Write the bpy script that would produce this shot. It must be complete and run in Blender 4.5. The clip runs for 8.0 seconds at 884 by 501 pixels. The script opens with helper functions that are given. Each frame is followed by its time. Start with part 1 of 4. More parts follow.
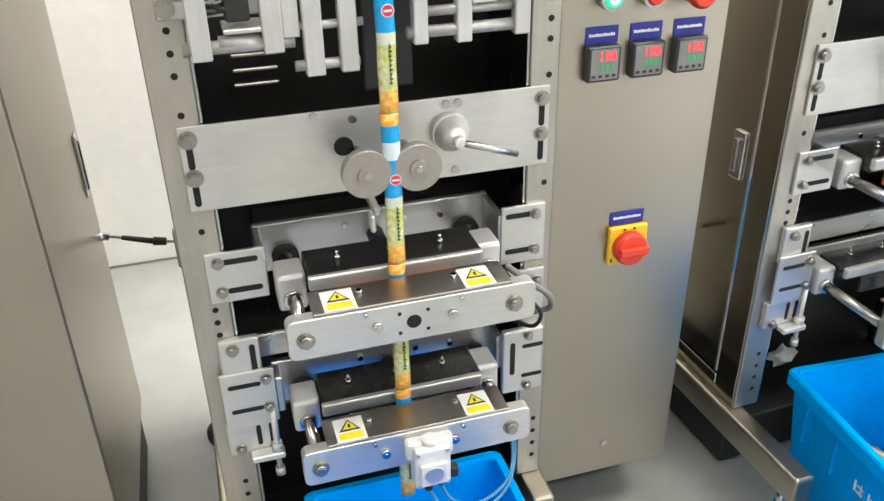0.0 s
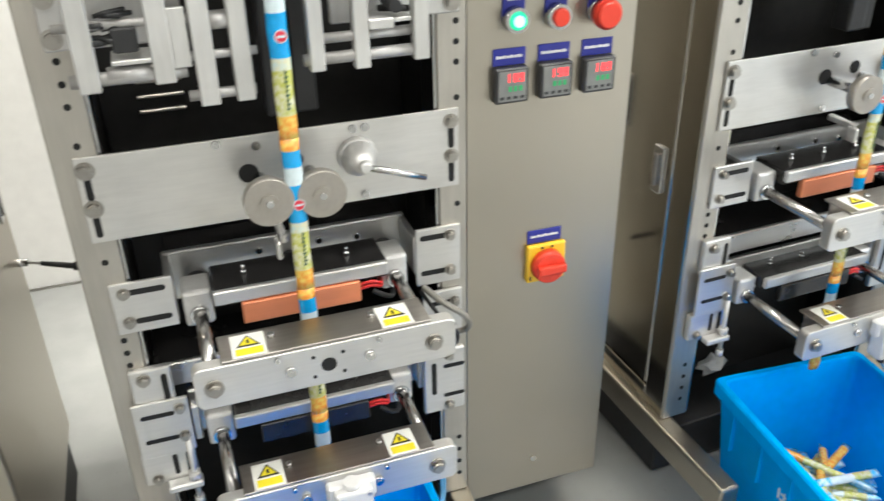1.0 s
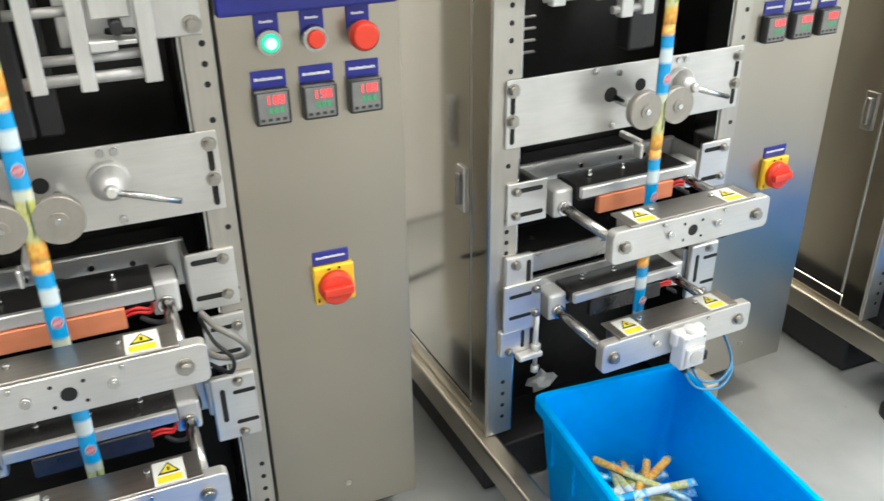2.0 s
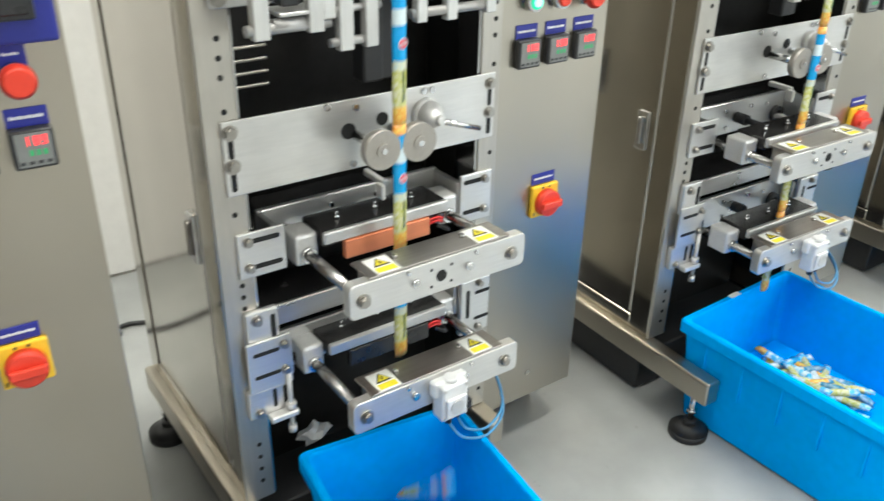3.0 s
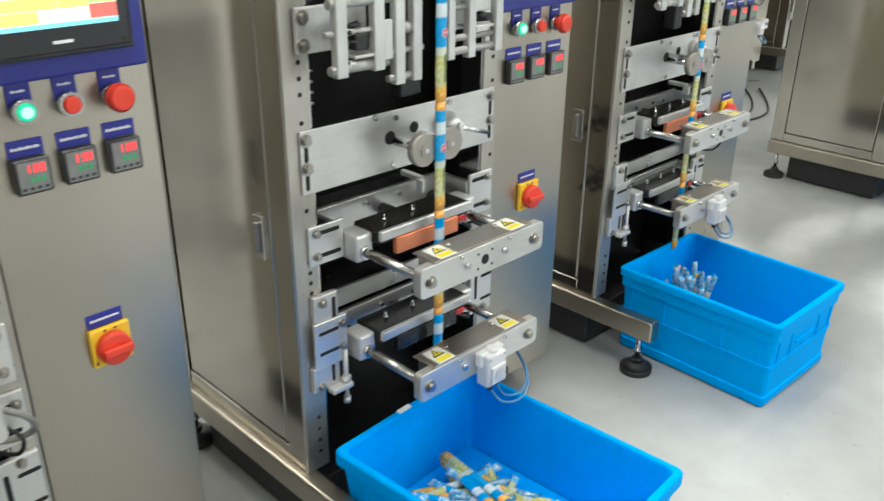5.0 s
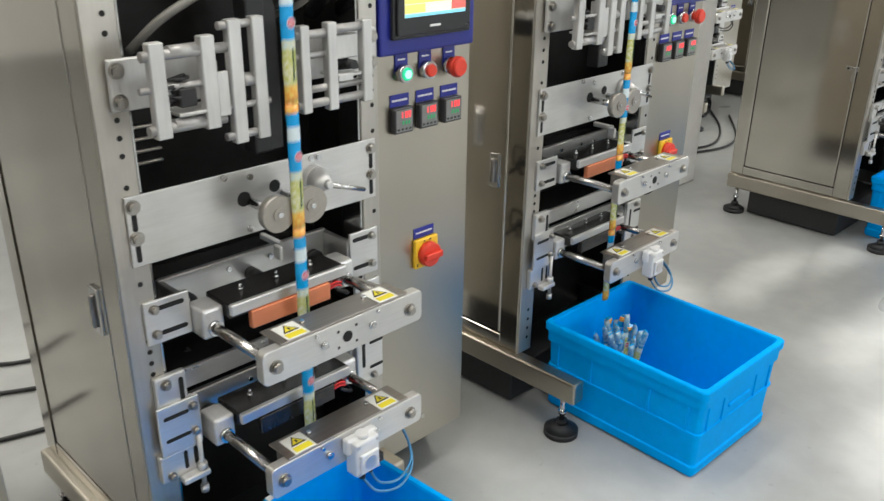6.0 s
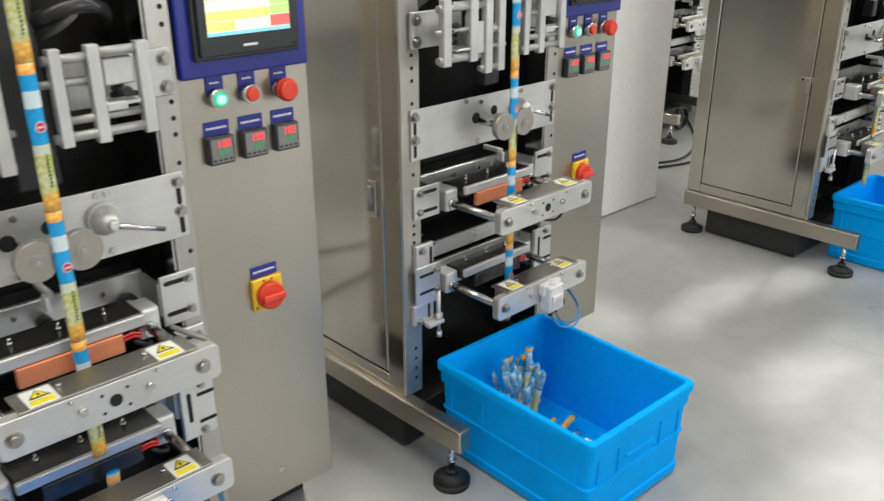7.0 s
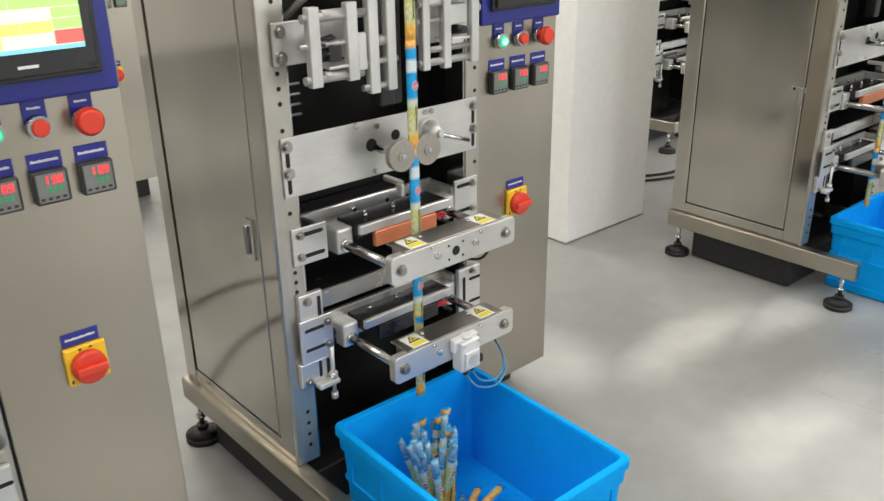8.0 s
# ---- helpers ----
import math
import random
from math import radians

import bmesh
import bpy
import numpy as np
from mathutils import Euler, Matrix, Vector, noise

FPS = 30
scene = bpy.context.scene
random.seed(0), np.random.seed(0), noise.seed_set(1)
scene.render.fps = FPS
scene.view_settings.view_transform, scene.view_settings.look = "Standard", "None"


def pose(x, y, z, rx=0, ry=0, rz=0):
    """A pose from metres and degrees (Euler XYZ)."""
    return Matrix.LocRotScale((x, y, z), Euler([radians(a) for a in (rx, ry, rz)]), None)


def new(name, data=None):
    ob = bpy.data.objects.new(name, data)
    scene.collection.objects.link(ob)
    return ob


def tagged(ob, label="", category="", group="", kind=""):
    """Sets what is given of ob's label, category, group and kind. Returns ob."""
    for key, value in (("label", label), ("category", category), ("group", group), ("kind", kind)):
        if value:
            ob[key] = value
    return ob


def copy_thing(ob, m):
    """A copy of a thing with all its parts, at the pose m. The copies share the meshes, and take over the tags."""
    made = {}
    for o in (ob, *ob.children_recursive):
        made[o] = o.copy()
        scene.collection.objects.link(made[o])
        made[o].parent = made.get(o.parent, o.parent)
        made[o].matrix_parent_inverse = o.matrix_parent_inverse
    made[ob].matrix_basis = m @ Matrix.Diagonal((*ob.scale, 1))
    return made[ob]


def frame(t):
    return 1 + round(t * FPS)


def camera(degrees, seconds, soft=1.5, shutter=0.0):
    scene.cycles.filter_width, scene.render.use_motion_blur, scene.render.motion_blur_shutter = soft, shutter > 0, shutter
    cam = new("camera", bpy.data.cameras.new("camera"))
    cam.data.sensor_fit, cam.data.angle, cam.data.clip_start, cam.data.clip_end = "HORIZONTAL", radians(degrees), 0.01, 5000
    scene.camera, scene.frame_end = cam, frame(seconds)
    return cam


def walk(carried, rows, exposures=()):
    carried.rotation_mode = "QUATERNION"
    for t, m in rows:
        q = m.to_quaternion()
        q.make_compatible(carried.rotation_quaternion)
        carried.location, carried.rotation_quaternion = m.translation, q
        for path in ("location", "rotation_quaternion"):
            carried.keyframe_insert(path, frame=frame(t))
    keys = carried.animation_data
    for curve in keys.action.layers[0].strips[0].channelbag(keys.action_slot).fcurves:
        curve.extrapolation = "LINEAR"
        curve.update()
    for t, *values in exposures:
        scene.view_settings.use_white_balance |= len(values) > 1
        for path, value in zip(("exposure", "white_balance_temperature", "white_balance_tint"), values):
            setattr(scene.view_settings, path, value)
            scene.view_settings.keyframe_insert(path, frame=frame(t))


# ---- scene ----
cam = camera(55.46, 8.0, soft=1.45, shutter=0.3)
PATH = [
    (0.00, pose(0.0250, -0.9777, 1.1940, 60.777, 0.979, -16.793)),
    (0.50, pose(0.0478, -0.9767, 1.2004, 60.675, 0.900, -17.036)),
    (1.00, pose(0.1006, -0.9849, 1.2151, 60.911, 0.933, -19.292)),
    (1.20, pose(0.1321, -0.9949, 1.2185, 61.257, 0.696, -21.677)),
    (2.30, pose(0.3905, -1.0866, 1.1946, 63.068, 0.561, -24.518)),
    (2.50, pose(0.4280, -1.0783, 1.1911, 63.078, -0.046, -26.734)),
    (3.00, pose(0.5700, -1.0308, 1.2256, 62.237, -1.049, -32.466)),
    (3.50, pose(0.6607, -0.9795, 1.2307, 63.265, -0.510, -38.679)),
    (4.00, pose(0.7547, -0.9544, 1.2305, 63.369, -0.417, -42.316)),
    (4.50, pose(0.8976, -0.9946, 1.2434, 63.802, -0.400, -43.322)),
    (4.70, pose(0.9803, -1.0345, 1.2300, 65.208, -0.322, -43.960)),
    (5.80, pose(1.3526, -1.0688, 1.2587, 66.195, -0.889, -44.234)),
    (6.00, pose(1.3911, -1.0735, 1.2574, 66.740, -0.742, -44.370)),
    (6.50, pose(1.5578, -1.1180, 1.2523, 67.131, -0.212, -43.879)),
    (7.00, pose(1.7552, -1.1795, 1.2482, 67.304, 0.144, -43.005)),
    (7.50, pose(1.9814, -1.1608, 1.2300, 67.058, 0.151, -42.514)),
    (8.00, pose(2.1624, -1.1427, 1.2295, 67.149, 0.848, -40.859)),
]
walk(cam, PATH, [(0.0, 0.06, 6500, 9), (1.2, 0.04, 6450, 8), (2.4, 0.0, 6400, 7), (3.2, -0.13, 6350, 5), (4.0, -0.28, 6350, 5), (4.7, -0.36, 6350, 5), (5.8, -0.64, 6450, 9), (7.0, -0.62, 6550, 10), (8.0, -0.60, 6700, 10)])

# ---- light ----
world = bpy.data.worlds.new("world")
scene.world = world
world.use_nodes = True
world.node_tree.nodes["Background"].inputs[0].default_value = (0.75, 0.85, 1.0, 1)
world.node_tree.nodes["Background"].inputs[1].default_value = 0.15


def area_lamp(name, m, sx, sy, watts, colour):
    lamp = bpy.data.lights.new(name, "AREA")
    lamp.shape, lamp.size, lamp.size_y, lamp.energy, lamp.color = "RECTANGLE", sx, sy, watts, colour
    ob = new(name, lamp)
    ob.matrix_world = m
    return ob


# last four spots: unseen lamps added to brighten crates, pillar and side panels
LAMP_SPOTS = [(x, y) for x in (-2.9, -0.2, 2.15, 4.1, 7.9) for y in (-2.7, -0.6 if x == 2.15 else -1.1, 0.45)] + [(x, y) for x in (9.4, 11.4) for y in (-1.6, 0.6, 2.2, 3.8)] + [(7.2, 3.4), (1.2, 3.0), (3.8, 3.0), (1.1, -0.7), (5.3, -0.8)]
FRONT_WATTS = {-0.2: 20, 1.1: 22, 2.15: 33, 4.1: 4, 5.3: 40, 7.9: 10}
BACK_WATTS = {-0.2: 80, 2.15: 36, 4.1: 12, 7.9: 30, 1.2: 50, 3.8: 130}
for lx, ly in LAMP_SPOTS:
    area_lamp("ceiling_lamp", pose(lx, ly, 3.34), 1.2, 0.3, BACK_WATTS.get(lx, 40) if ly > 0 else FRONT_WATTS.get(lx, 16), (1.0, 0.97, 0.91))
# daylight through the window openings at the far end
for wy in (-3.2, -0.6):
    area_lamp("window_daylight", pose(13.3, wy, 1.9, 0, 90, 0), 1.7, 1.9, 40, (0.92, 0.97, 1.0))
area_lamp("window_daylight", pose(5.6, -4.9, 1.9, 90, 0, 0), 3.2, 1.9, 90, (0.95, 0.98, 1.0))


# ---- materials ----
def material(name, colour, rough=0.5, metal=0.0, grain=None, spread=0.12, rough_spread=0.08, bump=0.0, stretch=(1, 1, 1), stain=1.6, stain_amount=0.1, emit=None, coat=0.0, transmission=0.0, gloss_level=0.5, detail=4, relief_size=0.002, coarse_detail=5):
    """One procedural surface: base colour varied by a coarse and a fine noise, roughness by the fine one, and a fine relief."""
    mat = bpy.data.materials.new(name)
    mat.use_nodes = True
    nodes, links = mat.node_tree.nodes, mat.node_tree.links
    shader = nodes["Principled BSDF"]
    shader.inputs["Base Color"].default_value = (*colour, 1)
    shader.inputs["Roughness"].default_value = rough
    shader.inputs["Metallic"].default_value = metal
    shader.inputs["Coat Weight"].default_value = coat
    shader.inputs["Specular IOR Level"].default_value = gloss_level
    shader.inputs["Transmission Weight"].default_value = transmission
    if emit:
        shader.inputs["Emission Color"].default_value = (*emit[:3], 1)
        shader.inputs["Emission Strength"].default_value = emit[3]
    if grain:
        coords = nodes.new("ShaderNodeTexCoord")
        mapping = nodes.new("ShaderNodeMapping")
        mapping.inputs["Scale"].default_value = stretch
        links.new(coords.outputs["Object"], mapping.inputs["Vector"])
        fine = nodes.new("ShaderNodeTexNoise")
        fine.inputs["Scale"].default_value = grain
        fine.inputs["Detail"].default_value = detail
        links.new(mapping.outputs["Vector"], fine.inputs["Vector"])
        coarse = nodes.new("ShaderNodeTexNoise")
        coarse.inputs["Scale"].default_value = stain
        coarse.inputs["Detail"].default_value = coarse_detail
        links.new(coords.outputs["Object"], coarse.inputs["Vector"])
        tone_fine = nodes.new("ShaderNodeMapRange")
        tone_fine.inputs["From Min"].default_value, tone_fine.inputs["From Max"].default_value = 0.25, 0.75
        tone_fine.inputs["To Min"].default_value, tone_fine.inputs["To Max"].default_value = 1 - spread, 1 + spread
        links.new(fine.outputs["Fac"], tone_fine.inputs["Value"])
        tone_coarse = nodes.new("ShaderNodeMapRange")
        tone_coarse.inputs["From Min"].default_value, tone_coarse.inputs["From Max"].default_value = 0.25, 0.75
        tone_coarse.inputs["To Min"].default_value, tone_coarse.inputs["To Max"].default_value = 1 - stain_amount, 1 + stain_amount
        links.new(coarse.outputs["Fac"], tone_coarse.inputs["Value"])
        both = nodes.new("ShaderNodeMath")
        both.operation = "MULTIPLY"
        links.new(tone_fine.outputs["Result"], both.inputs[0])
        links.new(tone_coarse.outputs["Result"], both.inputs[1])
        tint = nodes.new("ShaderNodeVectorMath")
        tint.operation = "SCALE"
        tint.inputs[0].default_value = colour
        links.new(both.outputs["Value"], tint.inputs["Scale"])
        links.new(tint.outputs["Vector"], shader.inputs["Base Color"])
        gloss = nodes.new("ShaderNodeMapRange")
        gloss.inputs["From Min"].default_value, gloss.inputs["From Max"].default_value = 0.25, 0.75
        gloss.inputs["To Min"].default_value, gloss.inputs["To Max"].default_value = max(0.03, rough - rough_spread), min(1, rough + rough_spread)
        mixed = nodes.new("ShaderNodeMath")
        mixed.operation = "MULTIPLY_ADD"
        mixed.inputs[1].default_value = 0.12
        halved = nodes.new("ShaderNodeMath")
        halved.operation = "MULTIPLY"
        halved.inputs[1].default_value = 0.88
        links.new(coarse.outputs["Fac"], halved.inputs[0])
        links.new(fine.outputs["Fac"], mixed.inputs[0])
        links.new(halved.outputs["Value"], mixed.inputs[2])
        links.new(mixed.outputs["Value"], gloss.inputs["Value"])
        links.new(gloss.outputs["Result"], shader.inputs["Roughness"])
        if bump:
            relief = nodes.new("ShaderNodeBump")
            relief.inputs["Strength"].default_value = bump
            relief.inputs["Distance"].default_value = relief_size
            links.new(fine.outputs["Fac"], relief.inputs["Height"])
            links.new(relief.outputs["Normal"], shader.inputs["Normal"])
    return mat


STEEL = material("brushed_stainless", (0.445, 0.41, 0.348), 0.335, 1.0, 5, 0.03, 0.05, 0.0, (1, 1, 0.35), 3.2, 0.09, detail=1, coarse_detail=1.5)
STEEL_SIDE = material("brushed_stainless_side", (0.565, 0.535, 0.485), 0.125, 1.0, 5, 0.05, 0.05, 0.02, (1, 1, 0.35), 2.6, 0.14, detail=1.5, coarse_detail=3, relief_size=0.005)
ALUMINIUM = material("machined_aluminium", (0.66, 0.65, 0.632), 0.36, 0.78, 220, 0.045, 0.07, 0.07, (0.1, 1, 1), 9, 0.10)
POST = material("upright_post_steel", (0.48, 0.455, 0.41), 0.37, 0.85, 160, 0.05, 0.08, 0.06, (1, 1, 0.1), 7, 0.12)
CROSS_PLATE = material("polished_cross_plate", (0.58, 0.575, 0.56), 0.3, 0.8, 120, 0.05, 0.06, 0.04, (0.1, 1, 1), 8, 0.1)
RACK_ROD = material("dull_rack_rod", (0.42, 0.41, 0.40), 0.45, 0.55, 90, 0.12, 0.07, 0.05)
RACK_BAR = material("dull_aluminium_bar", (0.56, 0.555, 0.54), 0.42, 0.5, 160, 0.06, 0.1, 0.06, (1, 1, 0.1), 11, 0.12)
SHAFT = material("ground_shaft", (0.34, 0.33, 0.32), 0.2, 1.0, 60, 0.08, 0.06)
CHROME = material("chromed_shaft", (0.60, 0.60, 0.60), 0.16, 1.0)
BLOCK = material("bead_blasted_aluminium", (0.68, 0.67, 0.655), 0.42, 0.6, 220, 0.06, 0.08, 0.06, (1, 1, 1), 14, 0.12)
BOLT = material("zinc_bolt", (0.40, 0.38, 0.35), 0.32, 1.0, 90, 0.1, 0.08)
DARK_STEEL = material("ground_tool_steel", (0.40, 0.375, 0.345), 0.34, 1.0, 120, 0.1, 0.05, 0.05, (0.05, 1, 1), 9, 0.12)
BLACK_PANEL = material("black_panel", (0.011, 0.0105, 0.010), 0.34, 0.0, 40, 0.3, 0.06, 0.02, (1, 1, 1), 4, 0.3, gloss_level=0.22)
BLACK_PLATE = material("blackened_plate", (0.022, 0.021, 0.021), 0.24, 0.0, 60, 0.3, 0.06, 0.03, (1, 1, 1), 7, 0.3)
ROLLER_GREY = material("grey_roller_face", (0.36, 0.335, 0.30), 0.4, 0.55, 150, 0.06, 0.06, 0.04)
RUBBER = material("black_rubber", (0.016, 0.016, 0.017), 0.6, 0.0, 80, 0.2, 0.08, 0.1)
HOLE = material("hole_dark", (0.008, 0.008, 0.008), 0.8)
COPPER = material("copper_heater_bar", (0.80, 0.27, 0.13), 0.42, 0.35, 70, 0.08, 0.08, 0.04, (0.1, 1, 1), 12, 0.12)
BLUE_FRAME = material("blue_painted_frame", (0.016, 0.024, 0.24), 0.35, 0.0, 90, 0.08, 0.05, 0.03)
BLUE_TAG = material("blue_label", (0.018, 0.025, 0.26), 0.4, 0.0, 90, 0.06, 0.05)
WHITE_PRINT = material("white_print", (0.8, 0.8, 0.8), 0.5)
BLACK_PRINT = material("black_print", (0.015, 0.015, 0.015), 0.5)
YELLOW = material("yellow_plastic", (0.86, 0.53, 0.03), 0.38, 0.0, 60, 0.04, 0.05)
STICKER_YELLOW = material("sticker_yellow", (0.78, 0.66, 0.03), 0.45)
STICKER_WHITE = material("sticker_white", (0.78, 0.78, 0.74), 0.45, 0.0, 40, 0.03, 0.05)
RED_KNOB = material("red_plastic", (0.72, 0.05, 0.025), 0.35, 0.0, 60, 0.05, 0.05)
GREEN_LENS = material("green_lit_lens", (0.02, 0.45, 0.25), 0.25, emit=(0.02, 0.75, 0.36, 0.75))
GREEN_CORE = material("green_lamp_core", (0.5, 1.0, 0.8), 0.25, emit=(0.30, 0.95, 0.68, 1.1))
METER_BODY = material("meter_plastic", (0.03, 0.03, 0.032), 0.4, 0.0, 60, 0.1, 0.05)
METER_FACE = material("meter_face", (0.20, 0.205, 0.20), 0.3, 0.0, 60, 0.1, 0.05)
RED_LED = material("red_segment_display", (0.5, 0.01, 0.01), 0.3, emit=(1.0, 0.04, 0.05, 2.3))
GREEN_LED = material("green_segment_display", (0.01, 0.3, 0.1), 0.3, emit=(0.08, 0.75, 0.25, 0.18))
SCREEN_BLACK = material("screen_bezel", (0.02, 0.021, 0.023), 0.3, 0.0, 60, 0.1, 0.05)
SCREEN_CYAN = material("screen_cyan", (0.1, 0.4, 0.5), 0.3, emit=(0.40, 0.88, 1.0, 0.95))
SCREEN_YELLOW = material("screen_yellow", (0.5, 0.5, 0.1), 0.3, emit=(0.95, 0.88, 0.30, 0.95))
SCREEN_GREEN = material("screen_green", (0.3, 0.5, 0.1), 0.3, emit=(0.62, 0.92, 0.35, 0.95))
SCREEN_RED = material("screen_red", (0.5, 0.1, 0.1), 0.3, emit=(0.9, 0.22, 0.16, 0.8))
SCREEN_PALE = material("screen_pale", (0.6, 0.6, 0.5), 0.3, emit=(0.95, 0.95, 0.75, 1.0))
CRATE_BLUE = material("blue_crate_plastic", (0.0, 0.37, 0.93), 0.45, 0.0, 50, 0.04, 0.07, 0.03, (1, 1, 1), 5, 0.06, gloss_level=0.03)
HOSE_BLUE = material("blue_air_hose", (0.05, 0.22, 0.42), 0.3, 0.0, 30, 0.05, 0.05)
HOSE_GREY = material("grey_hose", (0.22, 0.21, 0.19), 0.4, 0.0, 30, 0.1, 0.05)
WIRE_RED = material("red_wire", (0.6, 0.02, 0.02), 0.4)
NYLON = material("white_valve_body", (0.74, 0.74, 0.74), 0.4, 0.1, 80, 0.04, 0.06)
FILM_BLUE = material("film_blue", (0.004, 0.34, 0.74), 0.2, 0.0, 120, 0.12, 0.06, 0.1, coat=0.4)
FILM_WHITE = material("film_white", (0.64, 0.75, 0.79), 0.2, 0.0, 120, 0.08, 0.06, 0.1, coat=0.4)


def film_print(name, one, two, size, rough=0.25):
    """Printed film: two inks in soft patches under a gloss."""
    mat = material(name, one, rough, coat=0.4)
    nodes, links = mat.node_tree.nodes, mat.node_tree.links
    coords, patches, mix = nodes.new("ShaderNodeTexCoord"), nodes.new("ShaderNodeTexNoise"), nodes.new("ShaderNodeValToRGB")
    patches.inputs["Scale"].default_value = size
    patches.inputs["Detail"].default_value = 3
    mix.color_ramp.elements[0].position, mix.color_ramp.elements[0].color = 0.40, (*one, 1)
    mix.color_ramp.elements[1].position, mix.color_ramp.elements[1].color = 0.62, (*two, 1)
    links.new(coords.outputs["Object"], patches.inputs["Vector"])
    links.new(patches.outputs["Fac"], mix.inputs["Fac"])
    links.new(mix.outputs["Color"], nodes["Principled BSDF"].inputs["Base Color"])
    return mat


FILM_GREEN = film_print("film_pale_yellow_green", (0.50, 0.52, 0.11), (0.66, 0.66, 0.46), 130)
FILM_ORANGE = film_print("film_orange", (0.80, 0.30, 0.04), (0.80, 0.58, 0.12), 140)
FILM_CREAM = film_print("film_cream", (0.66, 0.66, 0.46), (0.50, 0.66, 0.70), 110)
FILM_RED = material("film_red", (0.62, 0.03, 0.06), 0.3)
FILM_CLEAR = film_print("film_clear_end", (0.06, 0.40, 0.68), (0.55, 0.78, 0.86), 80, 0.1)
FILM_CLEAR.node_tree.nodes["Principled BSDF"].inputs["Transmission Weight"].default_value = 0.45
FILM_CYAN = film_print("film_pale_cyan", (0.08, 0.50, 0.82), (0.76, 0.86, 0.88), 90, 0.12)
PLASTER = material("white_painted_plaster", (0.92, 0.915, 0.90), 0.6, 0.0, 30, 0.03, 0.05, 0.15, (1, 1, 1), 1.2, 0.05)


def epoxy_floor():
    """Grey epoxy: cloudy tone, pale patches of wear and painted-in light with uneven edges, small dark specks; pale
    parts are duller.
    """
    mat = material("grey_epoxy_floor", (0.32, 0.325, 0.315), 0.33, gloss_level=0.55)
    nodes, links = mat.node_tree.nodes, mat.node_tree.links
    shader = nodes["Principled BSDF"]
    coords = nodes.new("ShaderNodeTexCoord")

    def noise(scale, detail, stretch=(1, 1, 1), rough=0.55):
        mapping, tex = nodes.new("ShaderNodeMapping"), nodes.new("ShaderNodeTexNoise")
        mapping.inputs["Scale"].default_value = stretch
        tex.inputs["Scale"].default_value, tex.inputs["Detail"].default_value, tex.inputs["Roughness"].default_value = scale, detail, rough
        links.new(coords.outputs["Object"], mapping.inputs["Vector"])
        links.new(mapping.outputs["Vector"], tex.inputs["Vector"])
        return tex

    def span(value, low, high, to_low, to_high):
        node = nodes.new("ShaderNodeMapRange")
        node.interpolation_type = "SMOOTHSTEP"
        for key, v in (("From Min", low), ("From Max", high), ("To Min", to_low), ("To Max", to_high)):
            node.inputs[key].default_value = v
        links.new(value, node.inputs["Value"])
        return node.outputs["Result"]

    def maths(kind, a, b):
        node = nodes.new("ShaderNodeMath")
        node.operation = kind
        for k, v in enumerate((a, b)):
            if isinstance(v, float):
                node.inputs[k].default_value = v
            else:
                links.new(v, node.inputs[k])
        return node.outputs["Value"]

    # ragged coordinates for the patches of wear and painted-in light
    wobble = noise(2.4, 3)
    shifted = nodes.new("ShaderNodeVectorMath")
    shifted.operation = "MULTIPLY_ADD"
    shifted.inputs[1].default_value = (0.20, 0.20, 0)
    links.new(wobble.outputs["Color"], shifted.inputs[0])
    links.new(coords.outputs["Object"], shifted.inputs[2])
    worn_and_lit = None
    for px, py, rx, ry in WORN_AND_LIT_PATCHES:
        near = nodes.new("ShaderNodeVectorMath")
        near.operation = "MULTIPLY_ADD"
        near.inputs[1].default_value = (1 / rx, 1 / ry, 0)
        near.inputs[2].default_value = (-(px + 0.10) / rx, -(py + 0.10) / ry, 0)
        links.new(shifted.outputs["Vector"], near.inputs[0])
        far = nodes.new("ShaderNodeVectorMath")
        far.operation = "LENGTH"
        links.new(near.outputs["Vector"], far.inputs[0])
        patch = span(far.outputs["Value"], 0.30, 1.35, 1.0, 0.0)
        worn_and_lit = patch if worn_and_lit is None else maths("MAXIMUM", worn_and_lit, patch)
    cloud = span(noise(1.1, 2).outputs["Fac"], 0.22, 0.78, 0.74, 1.24)
    mottle = span(noise(9.0, 5).outputs["Fac"], 0.25, 0.75, 0.93, 1.07)
    speck = span(noise(30.0, 2).outputs["Fac"], 0.70, 0.76, 1.0, 0.88)
    tone = maths("MULTIPLY", maths("MULTIPLY", cloud, mottle), speck)
    tone = maths("MULTIPLY", tone, maths("ADD", maths("MULTIPLY", worn_and_lit, 0.62), 1.0))
    tint = nodes.new("ShaderNodeVectorMath")
    tint.operation = "SCALE"
    tint.inputs[0].default_value = (0.275, 0.28, 0.272)
    links.new(tone, tint.inputs["Scale"])
    links.new(tint.outputs["Vector"], shader.inputs["Base Color"])
    links.new(span(cloud, 0.74, 1.24, 0.27, 0.38), shader.inputs["Roughness"])
    relief = nodes.new("ShaderNodeBump")
    relief.inputs["Strength"].default_value, relief.inputs["Distance"].default_value = 0.05, 0.02
    links.new(noise(1.3, 3).outputs["Fac"], relief.inputs["Height"])
    links.new(relief.outputs["Normal"], shader.inputs["Normal"])
    return mat


